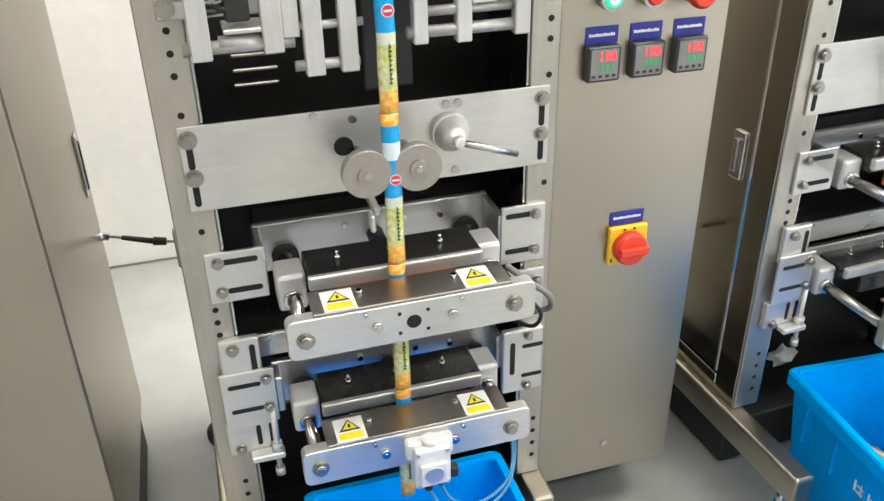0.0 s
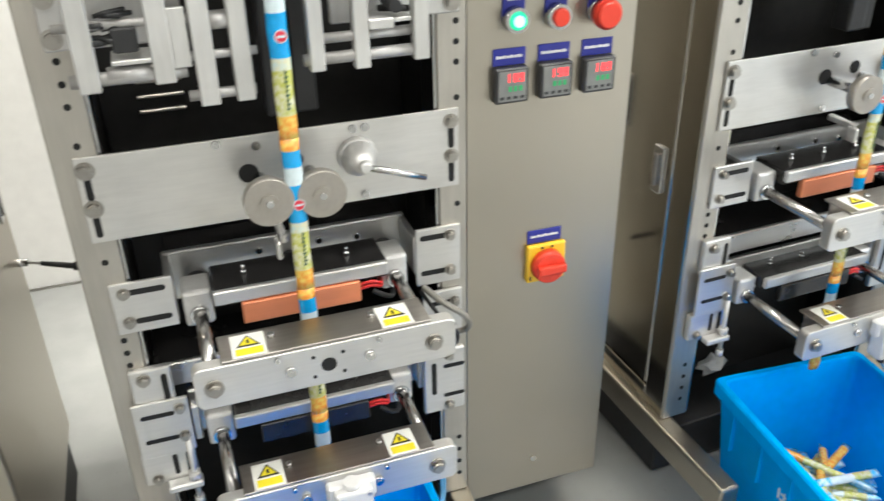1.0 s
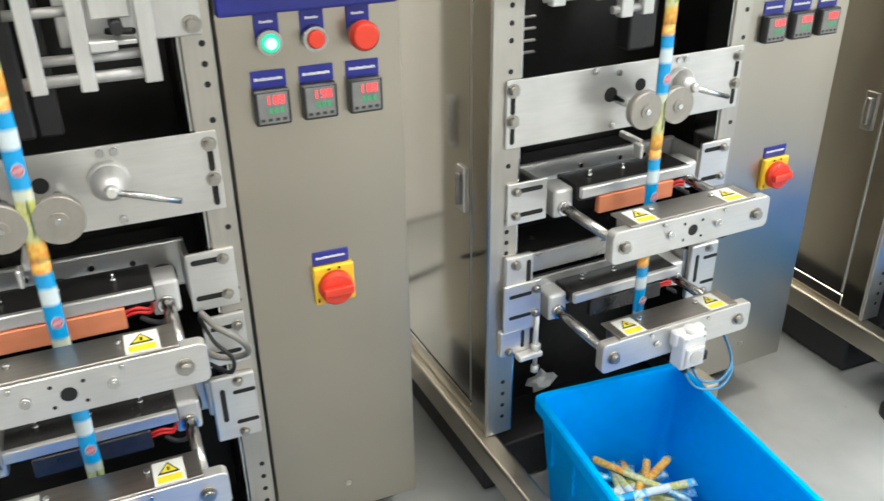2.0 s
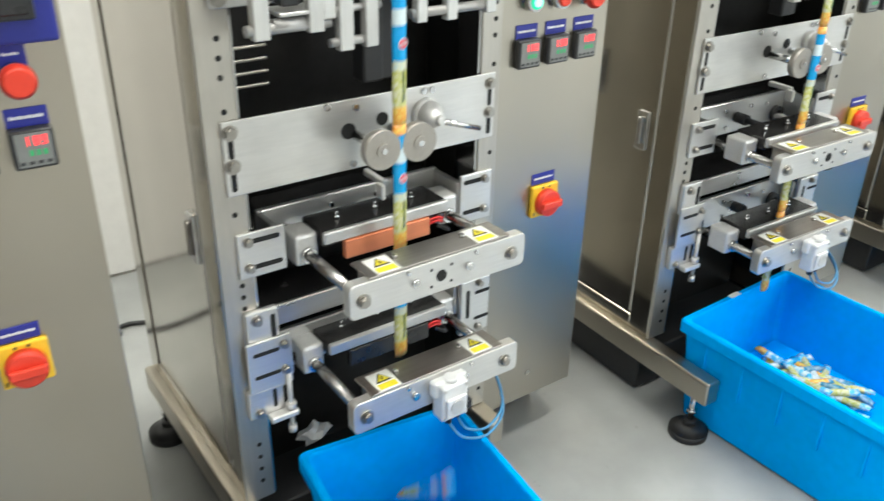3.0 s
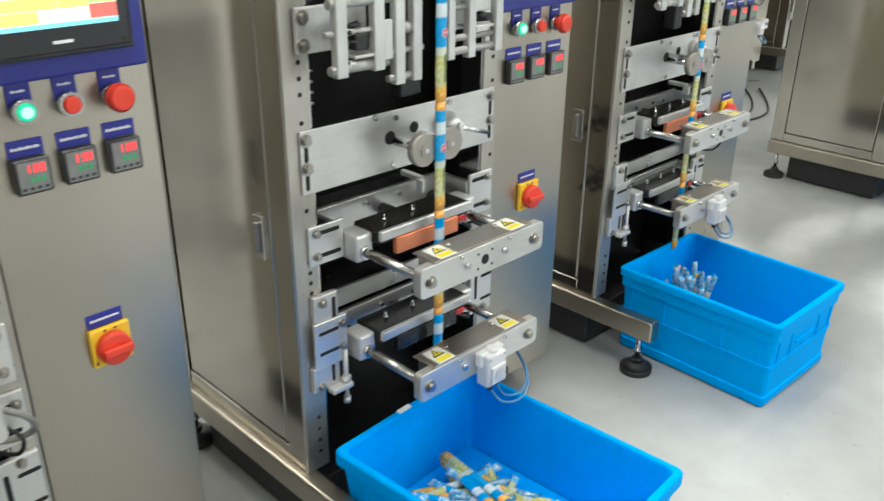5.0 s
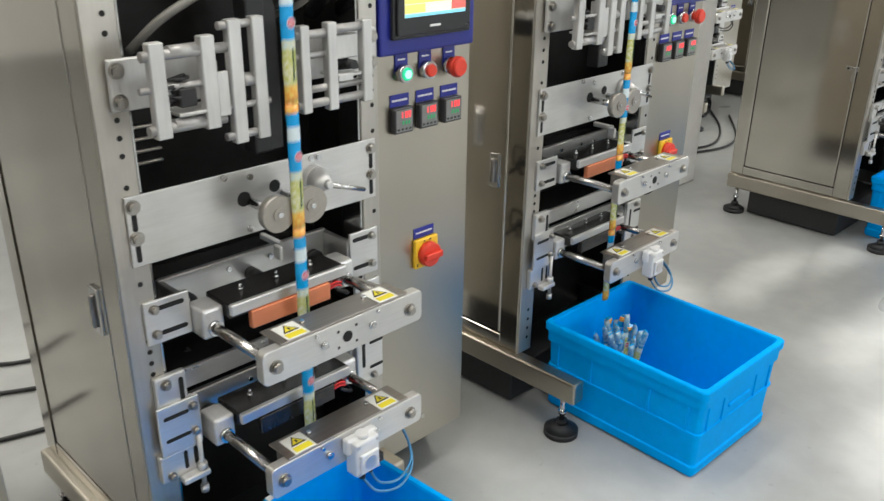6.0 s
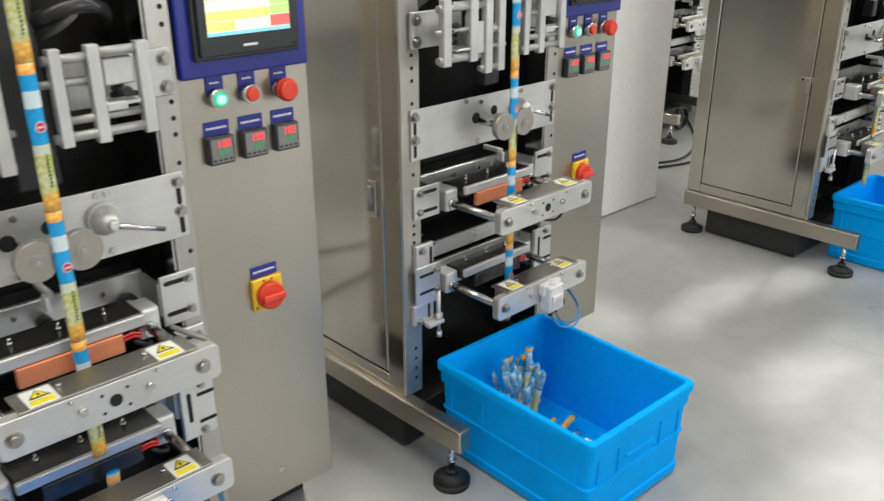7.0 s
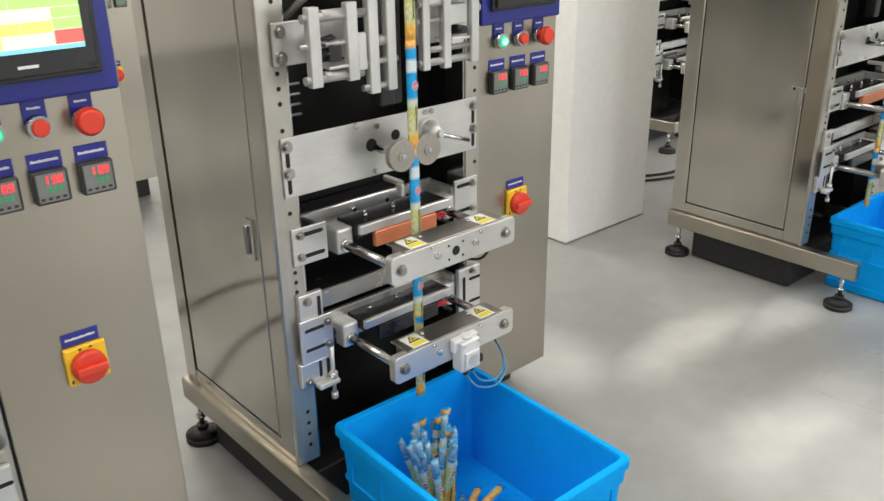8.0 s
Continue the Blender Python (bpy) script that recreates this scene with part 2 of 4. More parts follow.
# centres and half widths of the pale patches: wear, and at x < 3 painted-in light
WORN_AND_LIT_PATCHES = [(4.15, 0.06, 0.30, 0.10), (4.52, -0.05, 0.26, 0.09), (4.02, -0.36, 0.34, 0.14), (4.95, -0.22, 0.30, 0.20), (3.45, -0.66, 0.30, 0.14), (2.62, -0.30, 0.34, 0.42), (2.05, -0.55, 0.55, 0.35), (1.70, -0.34, 0.20, 0.20), (-0.10, 0.85, 0.34, 0.42), (3.75, 0.30, 0.16, 0.22)]
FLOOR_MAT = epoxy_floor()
CEILING_MAT = material("ceiling_paint", (0.72, 0.72, 0.70), 0.7, 0.0, 20, 0.03, 0.05)
LAMP_GLOW = material("lamp_diffuser", (0.9, 0.9, 0.88), 0.5, emit=(1.0, 0.97, 0.9, 3.0))
WINDOW_GLOW = material("bright_sky_outside", (0.8, 0.9, 1.0), 0.5, emit=(0.85, 0.94, 1.0, 1.5))


# ---- mesh helpers ----
def box(bm, x0, x1, y0, y1, z0, z1, bevel=0.0015, mat=0, segments=1):
    made = bmesh.ops.create_cube(bm, size=1, matrix=Matrix.Translation(((x0 + x1) / 2, (y0 + y1) / 2, (z0 + z1) / 2)) @ Matrix.Diagonal((x1 - x0, y1 - y0, z1 - z0, 1)))
    verts = made["verts"]
    faces = {f for v in verts for f in v.link_faces}
    if mat:
        for f in faces:
            f.material_index = mat
    bevel = min(bevel, 0.3 * min(x1 - x0, y1 - y0, z1 - z0))
    if bevel > 0:
        edges = list({e for v in verts for e in v.link_edges})
        bmesh.ops.bevel(bm, geom=edges, offset=bevel, segments=segments, affect="EDGES", profile=0.5)
    return bm


def cyl(bm, a, b, r, r2=None, seg=20, mat=0):
    a, b = Vector(a), Vector(b)
    turn = (b - a).to_track_quat("Z", "Y").to_matrix().to_4x4()
    made = bmesh.ops.create_cone(bm, cap_ends=True, cap_tris=False, segments=seg, radius1=r, radius2=r if r2 is None else r2, depth=(b - a).length, matrix=Matrix.Translation((a + b) / 2) @ turn)
    for f in {f for v in made["verts"] for f in v.link_faces}:
        f.material_index = mat
        f.smooth = len(f.verts) == 4
    return bm


def ring(bm, centre, axis, r_out, r_in, depth, seg=24):
    """A flat washer round an axis."""
    axis = Vector(axis).normalized()
    turn = axis.to_track_quat("Z", "Y").to_matrix()
    loops = []
    for r, h in ((r_out, -depth / 2), (r_out, depth / 2), (r_in, depth / 2), (r_in, -depth / 2)):
        loops.append([bm.verts.new(Vector(centre) + turn @ Vector((r * math.cos(2 * math.pi * i / seg), r * math.sin(2 * math.pi * i / seg), h))) for i in range(seg)])
    for k in range(4):
        p, q = loops[k], loops[(k + 1) % 4]
        for i in range(seg):
            f = bm.faces.new((p[i], p[(i + 1) % seg], q[(i + 1) % seg], q[i]))
            f.smooth = k in (0, 2)
    return bm


def tube(bm, points, r, seg=8):
    """A bent round tube through the points."""
    pts = [Vector(p) for p in points]
    dense = []
    for i in range(len(pts) - 1):
        p0, p1, p2, p3 = pts[max(i - 1, 0)], pts[i], pts[i + 1], pts[min(i + 2, len(pts) - 1)]
        for s in range(6):
            u = s / 6
            dense.append(0.5 * ((2 * p1) + (p2 - p0) * u + (2 * p0 - 5 * p1 + 4 * p2 - p3) * u * u + (3 * p1 - p0 - 3 * p2 + p3) * u ** 3))
    dense.append(pts[-1])
    rings = []
    for i, p in enumerate(dense):
        way = (dense[min(i + 1, len(dense) - 1)] - dense[max(i - 1, 0)]).normalized()
        turn = way.to_track_quat("Z", "Y").to_matrix()
        rings.append([bm.verts.new(p + turn @ Vector((r * math.cos(2 * math.pi * k / seg), r * math.sin(2 * math.pi * k / seg), 0))) for k in range(seg)])
    for p, q in zip(rings, rings[1:]):
        for k in range(seg):
            bm.faces.new((p[k], p[(k + 1) % seg], q[(k + 1) % seg], q[k])).smooth = True
    bm.faces.new(rings[0][::-1])
    bm.faces.new(rings[-1])
    return bm


def rounded_bar(bm, x0, x1, y0, y1, z0, z1, r, edge=0.0012, seg=5):
    """A flat bar lying in xz with round corners of radius r and a small chamfer on its faces."""
    loops = []
    for y, inset in ((y0, edge), (y0 + edge, 0), (y1 - edge, 0), (y1, edge)):
        loop = []
        for cx, cz, a0 in ((x1 - r, z1 - r, 0), (x0 + r, z1 - r, 90), (x0 + r, z0 + r, 180), (x1 - r, z0 + r, 270)):
            for i in range(seg + 1):
                a = radians(a0 + 90 * i / seg)
                loop.append(bm.verts.new((cx + (r - inset) * math.cos(a), y, cz + (r - inset) * math.sin(a))))
        loops.append(loop)
    n = len(loops[0])
    for p, q in zip(loops, loops[1:]):
        for i in range(n):
            bm.faces.new((p[i], p[(i + 1) % n], q[(i + 1) % n], q[i]))
    bm.faces.new(loops[0][::-1])
    bm.faces.new(loops[-1])
    return bm


def capsule_slot(bm, x, z, length, width, y, depth, upright=True, seg=8):
    """A rounded slot, length along z (upright) or x, in the plane y, standing depth proud of it."""
    outline = []
    half = length / 2 - width / 2
    for side in (1, -1):
        for i in range(seg + 1):
            a = math.pi * i / seg
            u, v = width / 2 * math.cos(a) * side, side * (half + width / 2 * math.sin(a))
            outline.append((u, v))
    front = [bm.verts.new((x + (u if upright else v), y - depth, z + (v if upright else -u))) for u, v in outline]
    back = [bm.verts.new((x + (u if upright else v), y, z + (v if upright else -u))) for u, v in outline]
    n = len(front)
    bm.faces.new(front[::-1])
    for i in range(n):
        bm.faces.new((front[i], front[(i + 1) % n], back[(i + 1) % n], back[i]))
    return bm


def hex_bolt(bm, x, y, z, size=0.0075):
    """Washer and hexagon head facing -y."""
    cyl(bm, (x, y + 0.0001, z), (x, y - 0.0018, z), size * 1.35, seg=18)
    cyl(bm, (x, y - 0.0018, z), (x, y - 0.008, z), size, seg=6)
    cyl(bm, (x, y - 0.008, z), (x, y - 0.0095, z), size * 0.8, seg=6)
    return bm


def part(name, bm, mat, parent=None, label=""):
    bmesh.ops.recalc_face_normals(bm, faces=bm.faces)
    mesh = bpy.data.meshes.new(name)
    bm.to_mesh(mesh)
    bm.free()
    for m in mat if isinstance(mat, (list, tuple)) else [mat]:
        mesh.materials.append(m)
    ob = new(name, mesh)
    ob.parent = parent
    return tagged(ob, label)


B = bmesh.new

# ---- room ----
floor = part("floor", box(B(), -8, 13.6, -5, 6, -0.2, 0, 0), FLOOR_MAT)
tagged(floor, "glossy grey epoxy floor with cloudy scuffs and painted-in light patches", "floor", kind="structure")
ceiling = part("ceiling", box(B(), -8, 13.6, -5, 6, 3.4, 3.6, 0), CEILING_MAT)
tagged(ceiling, "plain off-white painted ceiling", "ceiling", kind="structure")
for wall_name, spans in (("wall_north", (-8, 13.6, 6, 6.2)), ("wall_west", (-8.2, -8, -5, 6))):
    tagged(part(wall_name, box(B(), spans[0], spans[1], spans[2], spans[3], 0, 3.4, 0), PLASTER), "plain white painted plaster wall", "wall", kind="structure")
# east wall with two real openings
wall_east = B()
for y0, y1, z0, z1 in ((-5, 6, 0, 0.9), (-5, 6, 2.9, 3.4), (-5, -4.2, 0.9, 2.9), (-2.2, -1.6, 0.9, 2.9), (0.4, 6, 0.9, 2.9)):
    box(wall_east, 13.4, 13.6, y0, y1, z0, z1, 0)
tagged(part("wall_east", wall_east, PLASTER), "white plaster wall with two window openings", "wall", kind="structure")
wall_south = B()
for x0, x1, z0, z1 in ((-8, 13.6, 0, 0.95), (-8, 13.6, 2.85, 3.4), (-8, 4.0, 0.95, 2.85), (7.2, 13.6, 0.95, 2.85)):
    box(wall_south, x0, x1, -5.2, -5, z0, z1, 0)
tagged(part("wall_south", wall_south, PLASTER), "white plaster wall with a wide window opening", "wall", kind="structure")
backdrop = part("backdrop", box(box(B(), 14.4, 14.45, -6, 6, -0.2, 3.6, 0), 2.0, 9.0, -6.05, -6, -0.2, 3.6, 0), WINDOW_GLOW)
tagged(backdrop, "bright overcast daylight outside the windows", "backdrop", kind="structure")
for cx0, cx1, cy0, cy1 in ((4.44, 4.92, 0.80, 1.28), (-0.85, 1.02, 1.27, 1.6)):
    column = part("column", box(B(), cx0, cx1, cy0, cy1, 0.004, 3.4, 0.004), PLASTER)
    tagged(column, "white painted plaster pillar standing behind the machines", "pillar", kind="structure")
    foot_trim = part("trim", box(B(), cx0 - 0.002, cx1 + 0.002, cy0 - 0.002, cy1 + 0.002, 0.0, 0.004, 0.001), HOSE_GREY, column, "dark dirty joint at the floor")
for lx, ly in LAMP_SPOTS:
    fixture = tagged(new("ceiling_light"), "unseen white ceiling light with a long diffuser", "ceiling light", "ceiling lights")
    fixture.matrix_world = pose(lx, ly, 3.4)
    part("housing", box(B(), -0.64, 0.64, -0.18, 0.18, -0.045, 0.0, 0.004), CEILING_MAT, fixture)
    part("diffuser", box(B(), -0.6, 0.6, -0.15, 0.15, -0.053, -0.045, 0.002), LAMP_GLOW, fixture)


# ---- packing machine, built once at its own origin (the upper left bolt's place; front faces -y) ----
JAW_HEIGHTS = {"upper": 0.612, "lower": 0.408}


def warning_sticker(parent, x0, y0, z, w=0.040, d=0.046):
    sticker = part("warning_sticker", box(B(), x0, x0 + w, y0, y0 + d, z, z + 0.0012, 0.0003), STICKER_WHITE, parent, "white and yellow warning sticker with a black triangle")
    bm = B()
    base, tip, zz = y0 + d * 0.42, y0 + d * 0.92, z + 0.0016
    for dy, s, mat, h in ((0, 1.0, 1, 0), (0.003, 0.70, 0, 0.0005)):
        cx = x0 + w / 2
        tri = [(cx - w * 0.36 * s, base + dy), (cx + w * 0.36 * s, base + dy), (cx, base + dy + (tip - base) * s)]
        low = [bm.verts.new((px, py, z + 0.0012)) for px, py in tri]
        top = [bm.verts.new((px, py, zz + h)) for px, py in tri]
        f = bm.faces.new(top)
        f.material_index = mat
        for i in range(3):
            g = bm.faces.new((low[i], low[(i + 1) % 3], top[(i + 1) % 3], top[i]))
            g.material_index = mat
    box(bm, x0 + w * 0.46, x0 + w * 0.54, base + 0.005, base + 0.012, zz, zz + 0.0009, 0, 1)
    part("triangle", bm, [STICKER_YELLOW, BLACK_PRINT], sticker)
    bm = B()
    box(bm, x0 + w * 0.1, x0 + w * 0.9, y0 + d * 0.06, y0 + d * 0.34, z + 0.0012, z + 0.0018, 0.0002)
    part("text_bar", bm, STICKER_YELLOW, sticker)
    return sticker


def build_front_jaw(machine, level):
    """Sliding front bar with its cover plate, two shafts, bolts and stickers; closed position."""
    c = JAW_HEIGHTS[level]
    bm = B()
    rounded_bar(bm, 0.080, 0.397, -0.133, -0.114, c - 0.028, c + 0.028, 0.010)
    jaw = part(level + "_front_jaw", bm, ALUMINIUM, machine, "bright aluminium clamping bar, sliding on two shafts")
    bm = B()
    box(bm, 0.114, 0.366, -0.1310, -0.076, c + 0.0283, c + 0.0320, 0.001)
    box(bm, 0.125, 0.355, -0.1138, -0.0775, c - 0.012, c + 0.0280, 0.002)
    part("jaw_cover", bm, DARK_STEEL, jaw, "ground steel cover plate with heat stains")
    for sx in (0.102, 0.368):
        bm = B()
        cyl(bm, (sx, -0.114, c), (sx, 0.20, c), 0.0088, seg=20)
        part("shaft", bm, SHAFT, jaw, "polished round guide shaft")
        bm = B()
        hex_bolt(bm, sx, -0.1332, c, 0.0085)
        part("bolt", bm, BOLT, jaw)
    for sx in (0.128, 0.305):
        warning_sticker(jaw, sx, -0.1300, c + 0.0322)
    bm = B()
    if level == "upper":
        cyl(bm, (0.236, -0.1328, c), (0.236, -0.1336, c), 0.0095, seg=20)
        for hx, hz in ((-0.018, 0.014), (0.018, 0.014), (-0.018, -0.014), (0.018, -0.014)):
            cyl(bm, (0.236 + hx, -0.1328, c + hz), (0.236 + hx, -0.1335, c + hz), 0.0026, seg=10)
        part("bore", bm, HOLE, jaw, "dark round bore with four screw holes")
    else:
        bm.free()
    for sx, r in ((0.190, 0.0065), (0.286, 0.0065)):
        bm = B()
        cyl(bm, (sx, -0.133, c + 0.002), (sx, -0.1385, c + 0.002), r, seg=16)
        cyl(bm, (sx, -0.1385, c + 0.002), (sx, -0.1395, c + 0.002), r * 0.5, seg=6)
        part("screw", bm, CHROME, jaw)
    for sx in (0.176, 0.298):
        part("cap_screw", cyl(B(), (sx, -0.098, c + 0.0320), (sx, -0.098, c + 0.037), 0.004, seg=12), CHROME, jaw)
        part("cap_screw", cyl(B(), (sx, -0.1332, c + 0.022), (sx, -0.138, c + 0.022), 0.003, seg=10), CHROME, jaw)
    if level == "lower":
        bm = B()
        box(bm, 0.222, 0.272, -0.163, -0.1335, c - 0.048, c + 0.018, 0.004, segments=2)
        box(bm, 0.228, 0.266, -0.169, -0.163, c - 0.040, c - 0.004, 0.002)
        box(bm, 0.215, 0.279, -0.1500, -0.1335, c - 0.008, c + 0.022, 0.003)
        cyl(bm, (0.247, -0.148, c + 0.018), (0.247, -0.148, c + 0.026), 0.011, seg=18)
        valve = part("air_cylinder", bm, NYLON, jaw, "white compact air cylinder with blue hose")
        bm = B()
        cyl(bm, (0.247, -0.169, c - 0.022), (0.247, -0.1705, c - 0.022), 0.013, seg=20)
        for ax, az in ((0.227, 0.012), (0.267, 0.012), (0.227, -0.042), (0.267, -0.042)):
            cyl(bm, (ax, -0.1632, c + az), (ax, -0.165, c + az), 0.003, seg=8)
        part("end_cap", bm, ALUMINIUM, valve)
        bm = B()
        cyl(bm, (0.243, -0.150, c - 0.048), (0.243, -0.150, c - 0.062), 0.006, seg=10)
        cyl(bm, (0.260, -0.150, c - 0.048), (0.260, -0.150, c - 0.058), 0.005, seg=10)
        box(bm, 0.2725, 0.284, -0.160, -0.146, c - 0.044, c - 0.026, 0.002)
        part("fitting", bm, RUBBER, valve)
        bm = B()
        tube(bm, [(0.260, -0.150, c - 0.058), (0.275, -0.160, c - 0.085), (0.315, -0.165, c - 0.095), (0.365, -0.140, c - 0.085), (0.388, -0.085, c - 0.060), (0.385, -0.03, c - 0.045)], 0.0024)
        tube(bm, [(0.243, -0.150, c - 0.062), (0.262, -0.166, c - 0.092), (0.310, -0.172, c - 0.104), (0.362, -0.146, c - 0.094), (0.394, -0.085, c - 0.070), (0.390, -0.03, c - 0.055)], 0.0024)
        part("air_hose", bm, HOSE_BLUE, valve, "pale blue air hose in a loop")
    return jaw


def build_rear_jaw(machine, level):
    """Sliding rear jaw: two bearing blocks, black cover, bright rail and copper heater bar; closed position."""
    c = JAW_HEIGHTS[level]
    bm = B()
    box(bm, 0.122, 0.354, -0.060, 0.012, c + 0.012, c + 0.037, 0.002)
    jaw = part(level + "_rear_jaw", bm, BLACK_PLATE, machine, "blackened rear jaw with a copper heater bar")
    for sx in (0.080, 0.346):
        bm = B()
        box(bm, sx + 0.002, sx + 0.040, -0.046, 0.004, c - 0.018, c + 0.034, 0.005, segments=2)
        part("bearing_block", bm, BLOCK, jaw, "machined aluminium bearing block")
        bm = B()
        ring(bm, (sx + 0.021, -0.0495, c), (0, 1, 0), 0.0125, 0.009, 0.007)
        part("retaining_ring", bm, CHROME, jaw)
    bm = B()
    box(bm, 0.120, 0.352, -0.070, -0.0602, c + 0.020, c + 0.040, 0.0042, segments=3)
    part("edge_rail", bm, ALUMINIUM, jaw)
    bm = B()
    box(bm, 0.154, 0.312, -0.073, -0.0605, c - 0.012, c + 0.0195, 0.0015)
    part("heater_bar", bm, COPPER if level == "upper" else BLACK_PLATE, jaw, "orange copper heater bar" if level == "upper" else "blackened steel sealing bar")
    bm = B()
    for k, off in enumerate((0.0, 0.006)):
        tube(bm, [(0.312, -0.066, c + 0.010 - off), (0.328, -0.069, c + 0.014 - off), (0.343, -0.062, c + 0.006 - off), (0.350, -0.02, c - 0.004 - off), (0.352, 0.04, c + 0.004 - off)], 0.0024, 6)
    part("heater_wire", bm, WIRE_RED, jaw, "red heater wires")
    bm = B()
    tube(bm, [(0.330, -0.066, c - 0.002), (0.345, -0.072, c - 0.010), (0.362, -0.05, c - 0.022), (0.366, 0.02, c - 0.020)], 0.0035, 6)
    part("sheathed_cable", bm, RUBBER, jaw)
    for sx in (0.165, 0.235, 0.305):
        bm = B()
        cyl(bm, (sx, -0.025, c + 0.037), (sx, -0.025, c + 0.043), 0.0042, seg=12)
        cyl(bm, (sx, -0.025, c + 0.043), (sx, -0.025, c + 0.050), 0.0022, seg=8)
        part("cap_screw", bm, CHROME, jaw)
    return jaw


def slotted_plate(parent, name, x0, x1, y0, y1, z0, z1, slots, bolts, label=""):
    """A plate with dark slots and hexagon bolts in them."""
    plate = part(name, box(B(), x0, x1, y0, y1, z0, z1, 0.003, segments=2), ALUMINIUM, parent, label)
    for x, z, length, width, upright in slots:
        part("slot", capsule_slot(B(), x, z, length, width, y0, 0.0006, upright), HOLE, plate)
    for x, z, size in bolts:
        part("bolt", hex_bolt(B(), x, y0, z, size), BOLT, plate)
    return plate


def roller_rack(parent, bars, rods, plate_span, label):
    """Film tension rack: upright bars joined by cross rods on a bracket plate. bars: x, y, z0, z1."""
    rack = part("tension_rack", box(B(), plate_span[0], plate_span[1], -0.010, 0.0, 0.970, 1.042, 0.002), RACK_BAR, parent, label)
    for x, y, z0, z1, w in bars:
        part("rack_bar", box(B(), x, x + w, y, y + 0.016, z0, z1, 0.0015), RACK_BAR, rack)
    for x0, x1, y, z, r in rods:
        bm = cyl(B(), (x0, y, z), (x1, y, z), r, seg=16)
        part("rack_roller", bm, RACK_ROD, rack)
    return rack


def build_machine():
    machine = tagged(new("packing_machine"), "stainless steel stick packing machine with jaws and control cabinet", "packing machine", "row of packing machines")
    # frame: side with door, posts, rails
    top = 1.86
    body = part("side_frame", box(box(box(box(B(), -0.034, 0.0, 0.0105, 0.066, 0.165, top, 0.001), -0.034, 0.0, 0.445, 0.50, 0.165, top, 0.003), -0.034, 0.0, 0.0665, 0.4445, 0.165, 0.20, 0.002), -0.034, 0.0, 0.0665, 0.4445, top - 0.06, top, 0.002), STEEL_SIDE, machine, "brushed stainless side frame")
    door = part("side_door", box(B(), -0.0315, -0.024, 0.0695, 0.4415, 0.203, top - 0.063, 0.002), STEEL_SIDE, machine, "brushed stainless side door with flush handle")
    part("door_bead", box(B(), -0.0334, -0.0316, 0.0705, 0.0745, 0.206, top - 0.07, 0.0006), POST, door)
    bm = B()
    box(bm, -0.0375, -0.0312, 0.092, 0.120, 0.592, 0.676, 0.004, segments=2)
    handle = part("door_handle", bm, CHROME, door, "chrome flush pull handle")
    part("grip", box(B(), -0.0435, -0.0377, 0.101, 0.112, 0.605, 0.664, 0.003), DARK_STEEL, handle)
    back = part("back_cover", box(box(B(), 0.0, 0.475, 0.470, 0.50, 0.165, top, 0.002), 0.0, 0.475, 0.0105, 0.4695, top - 0.02, top, 0.002), STEEL_SIDE, machine, "stainless back cover and roof")
    for name, x0, x1 in (("left_post", -0.0345, 0.017), ("right_post", 0.434, 0.474)):
        post = part(name, box(B(), x0, x1, 0.003, 0.0102, 0.165, top, 0.0015), POST, machine, "perforated upright post")
        hx = 0.5 * (x0 + x1) + (0.0063 if name == "left_post" else 0.006)
        for hz in [0.205 + 0.026 * i for i in range(4)] + [0.548 + 0.020 * i for i in range(4)] + [0.705, 0.858] + [0.905 + 0.026 * i for i in range(3)] + [1.075 + 0.026 * i for i in range(6)]:
            part("screw_hole", cyl(B(), (hx, 0.0032, hz), (hx, 0.0024, hz), 0.0042, seg=12), HOLE, post)
        part("inner_strip", box(B(), x1 + 0.0005 if name == "left_post" else x0 - 0.004, x1 + 0.004 if name == "left_post" else x0 - 0.0005, 0.006, 0.06, 0.165, top - 0.021, 0.0006), CHROME, post)
    for x0, x1, y0, foots in ((-0.052, -0.012, -0.190, (-0.146, 0.458)), (0.440, 0.478, -0.060, (0.44,))):
        rail = part("base_rail", box(B(), x0, x1, y0, 0.50, 0.107, 0.164, 0.006, segments=3), STEEL, machine, "stainless square base rail")
        for fy in foots:
            fx = 0.5 * (x0 + x1)
            bm = cyl(cyl(cyl(B(), (fx, fy, 0), (fx, fy, 0.016), 0.043, seg=28), (fx, fy, 0.016), (fx, fy, 0.030), 0.043, 0.018, seg=28), (fx, fy, 0.030), (fx, fy, 0.042), 0.014, seg=16)
            foot = part("levelling_foot", bm, RUBBER, rail, "black rubber levelling foot")
            part("spindle", cyl(cyl(B(), (fx, fy, 0.042), (fx, fy, 0.108), 0.007, seg=12), (fx, fy, 0.060), (fx, fy, 0.068), 0.012, seg=6), CHROME, foot)
    part("base_rail", box(B(), -0.0115, 0.4395, 0.455, 0.498, 0.107, 0.164, 0.005), STEEL, machine, "stainless square base rail")
    # black boxes added in place of the deep shade under machine and cabinet
    part("under_tray", box(B(), -0.022, 0.436, 0.030, 0.405, 0.006, 0.1065, 0.003), RUBBER, machine, "black box added for the shade under the machine")
    part("under_tray", box(B(), 0.482, 0.722, 0.130, 0.470, 0.0, 0.1095, 0.003), RUBBER, machine, "black box added for the shade under the control cabinet")
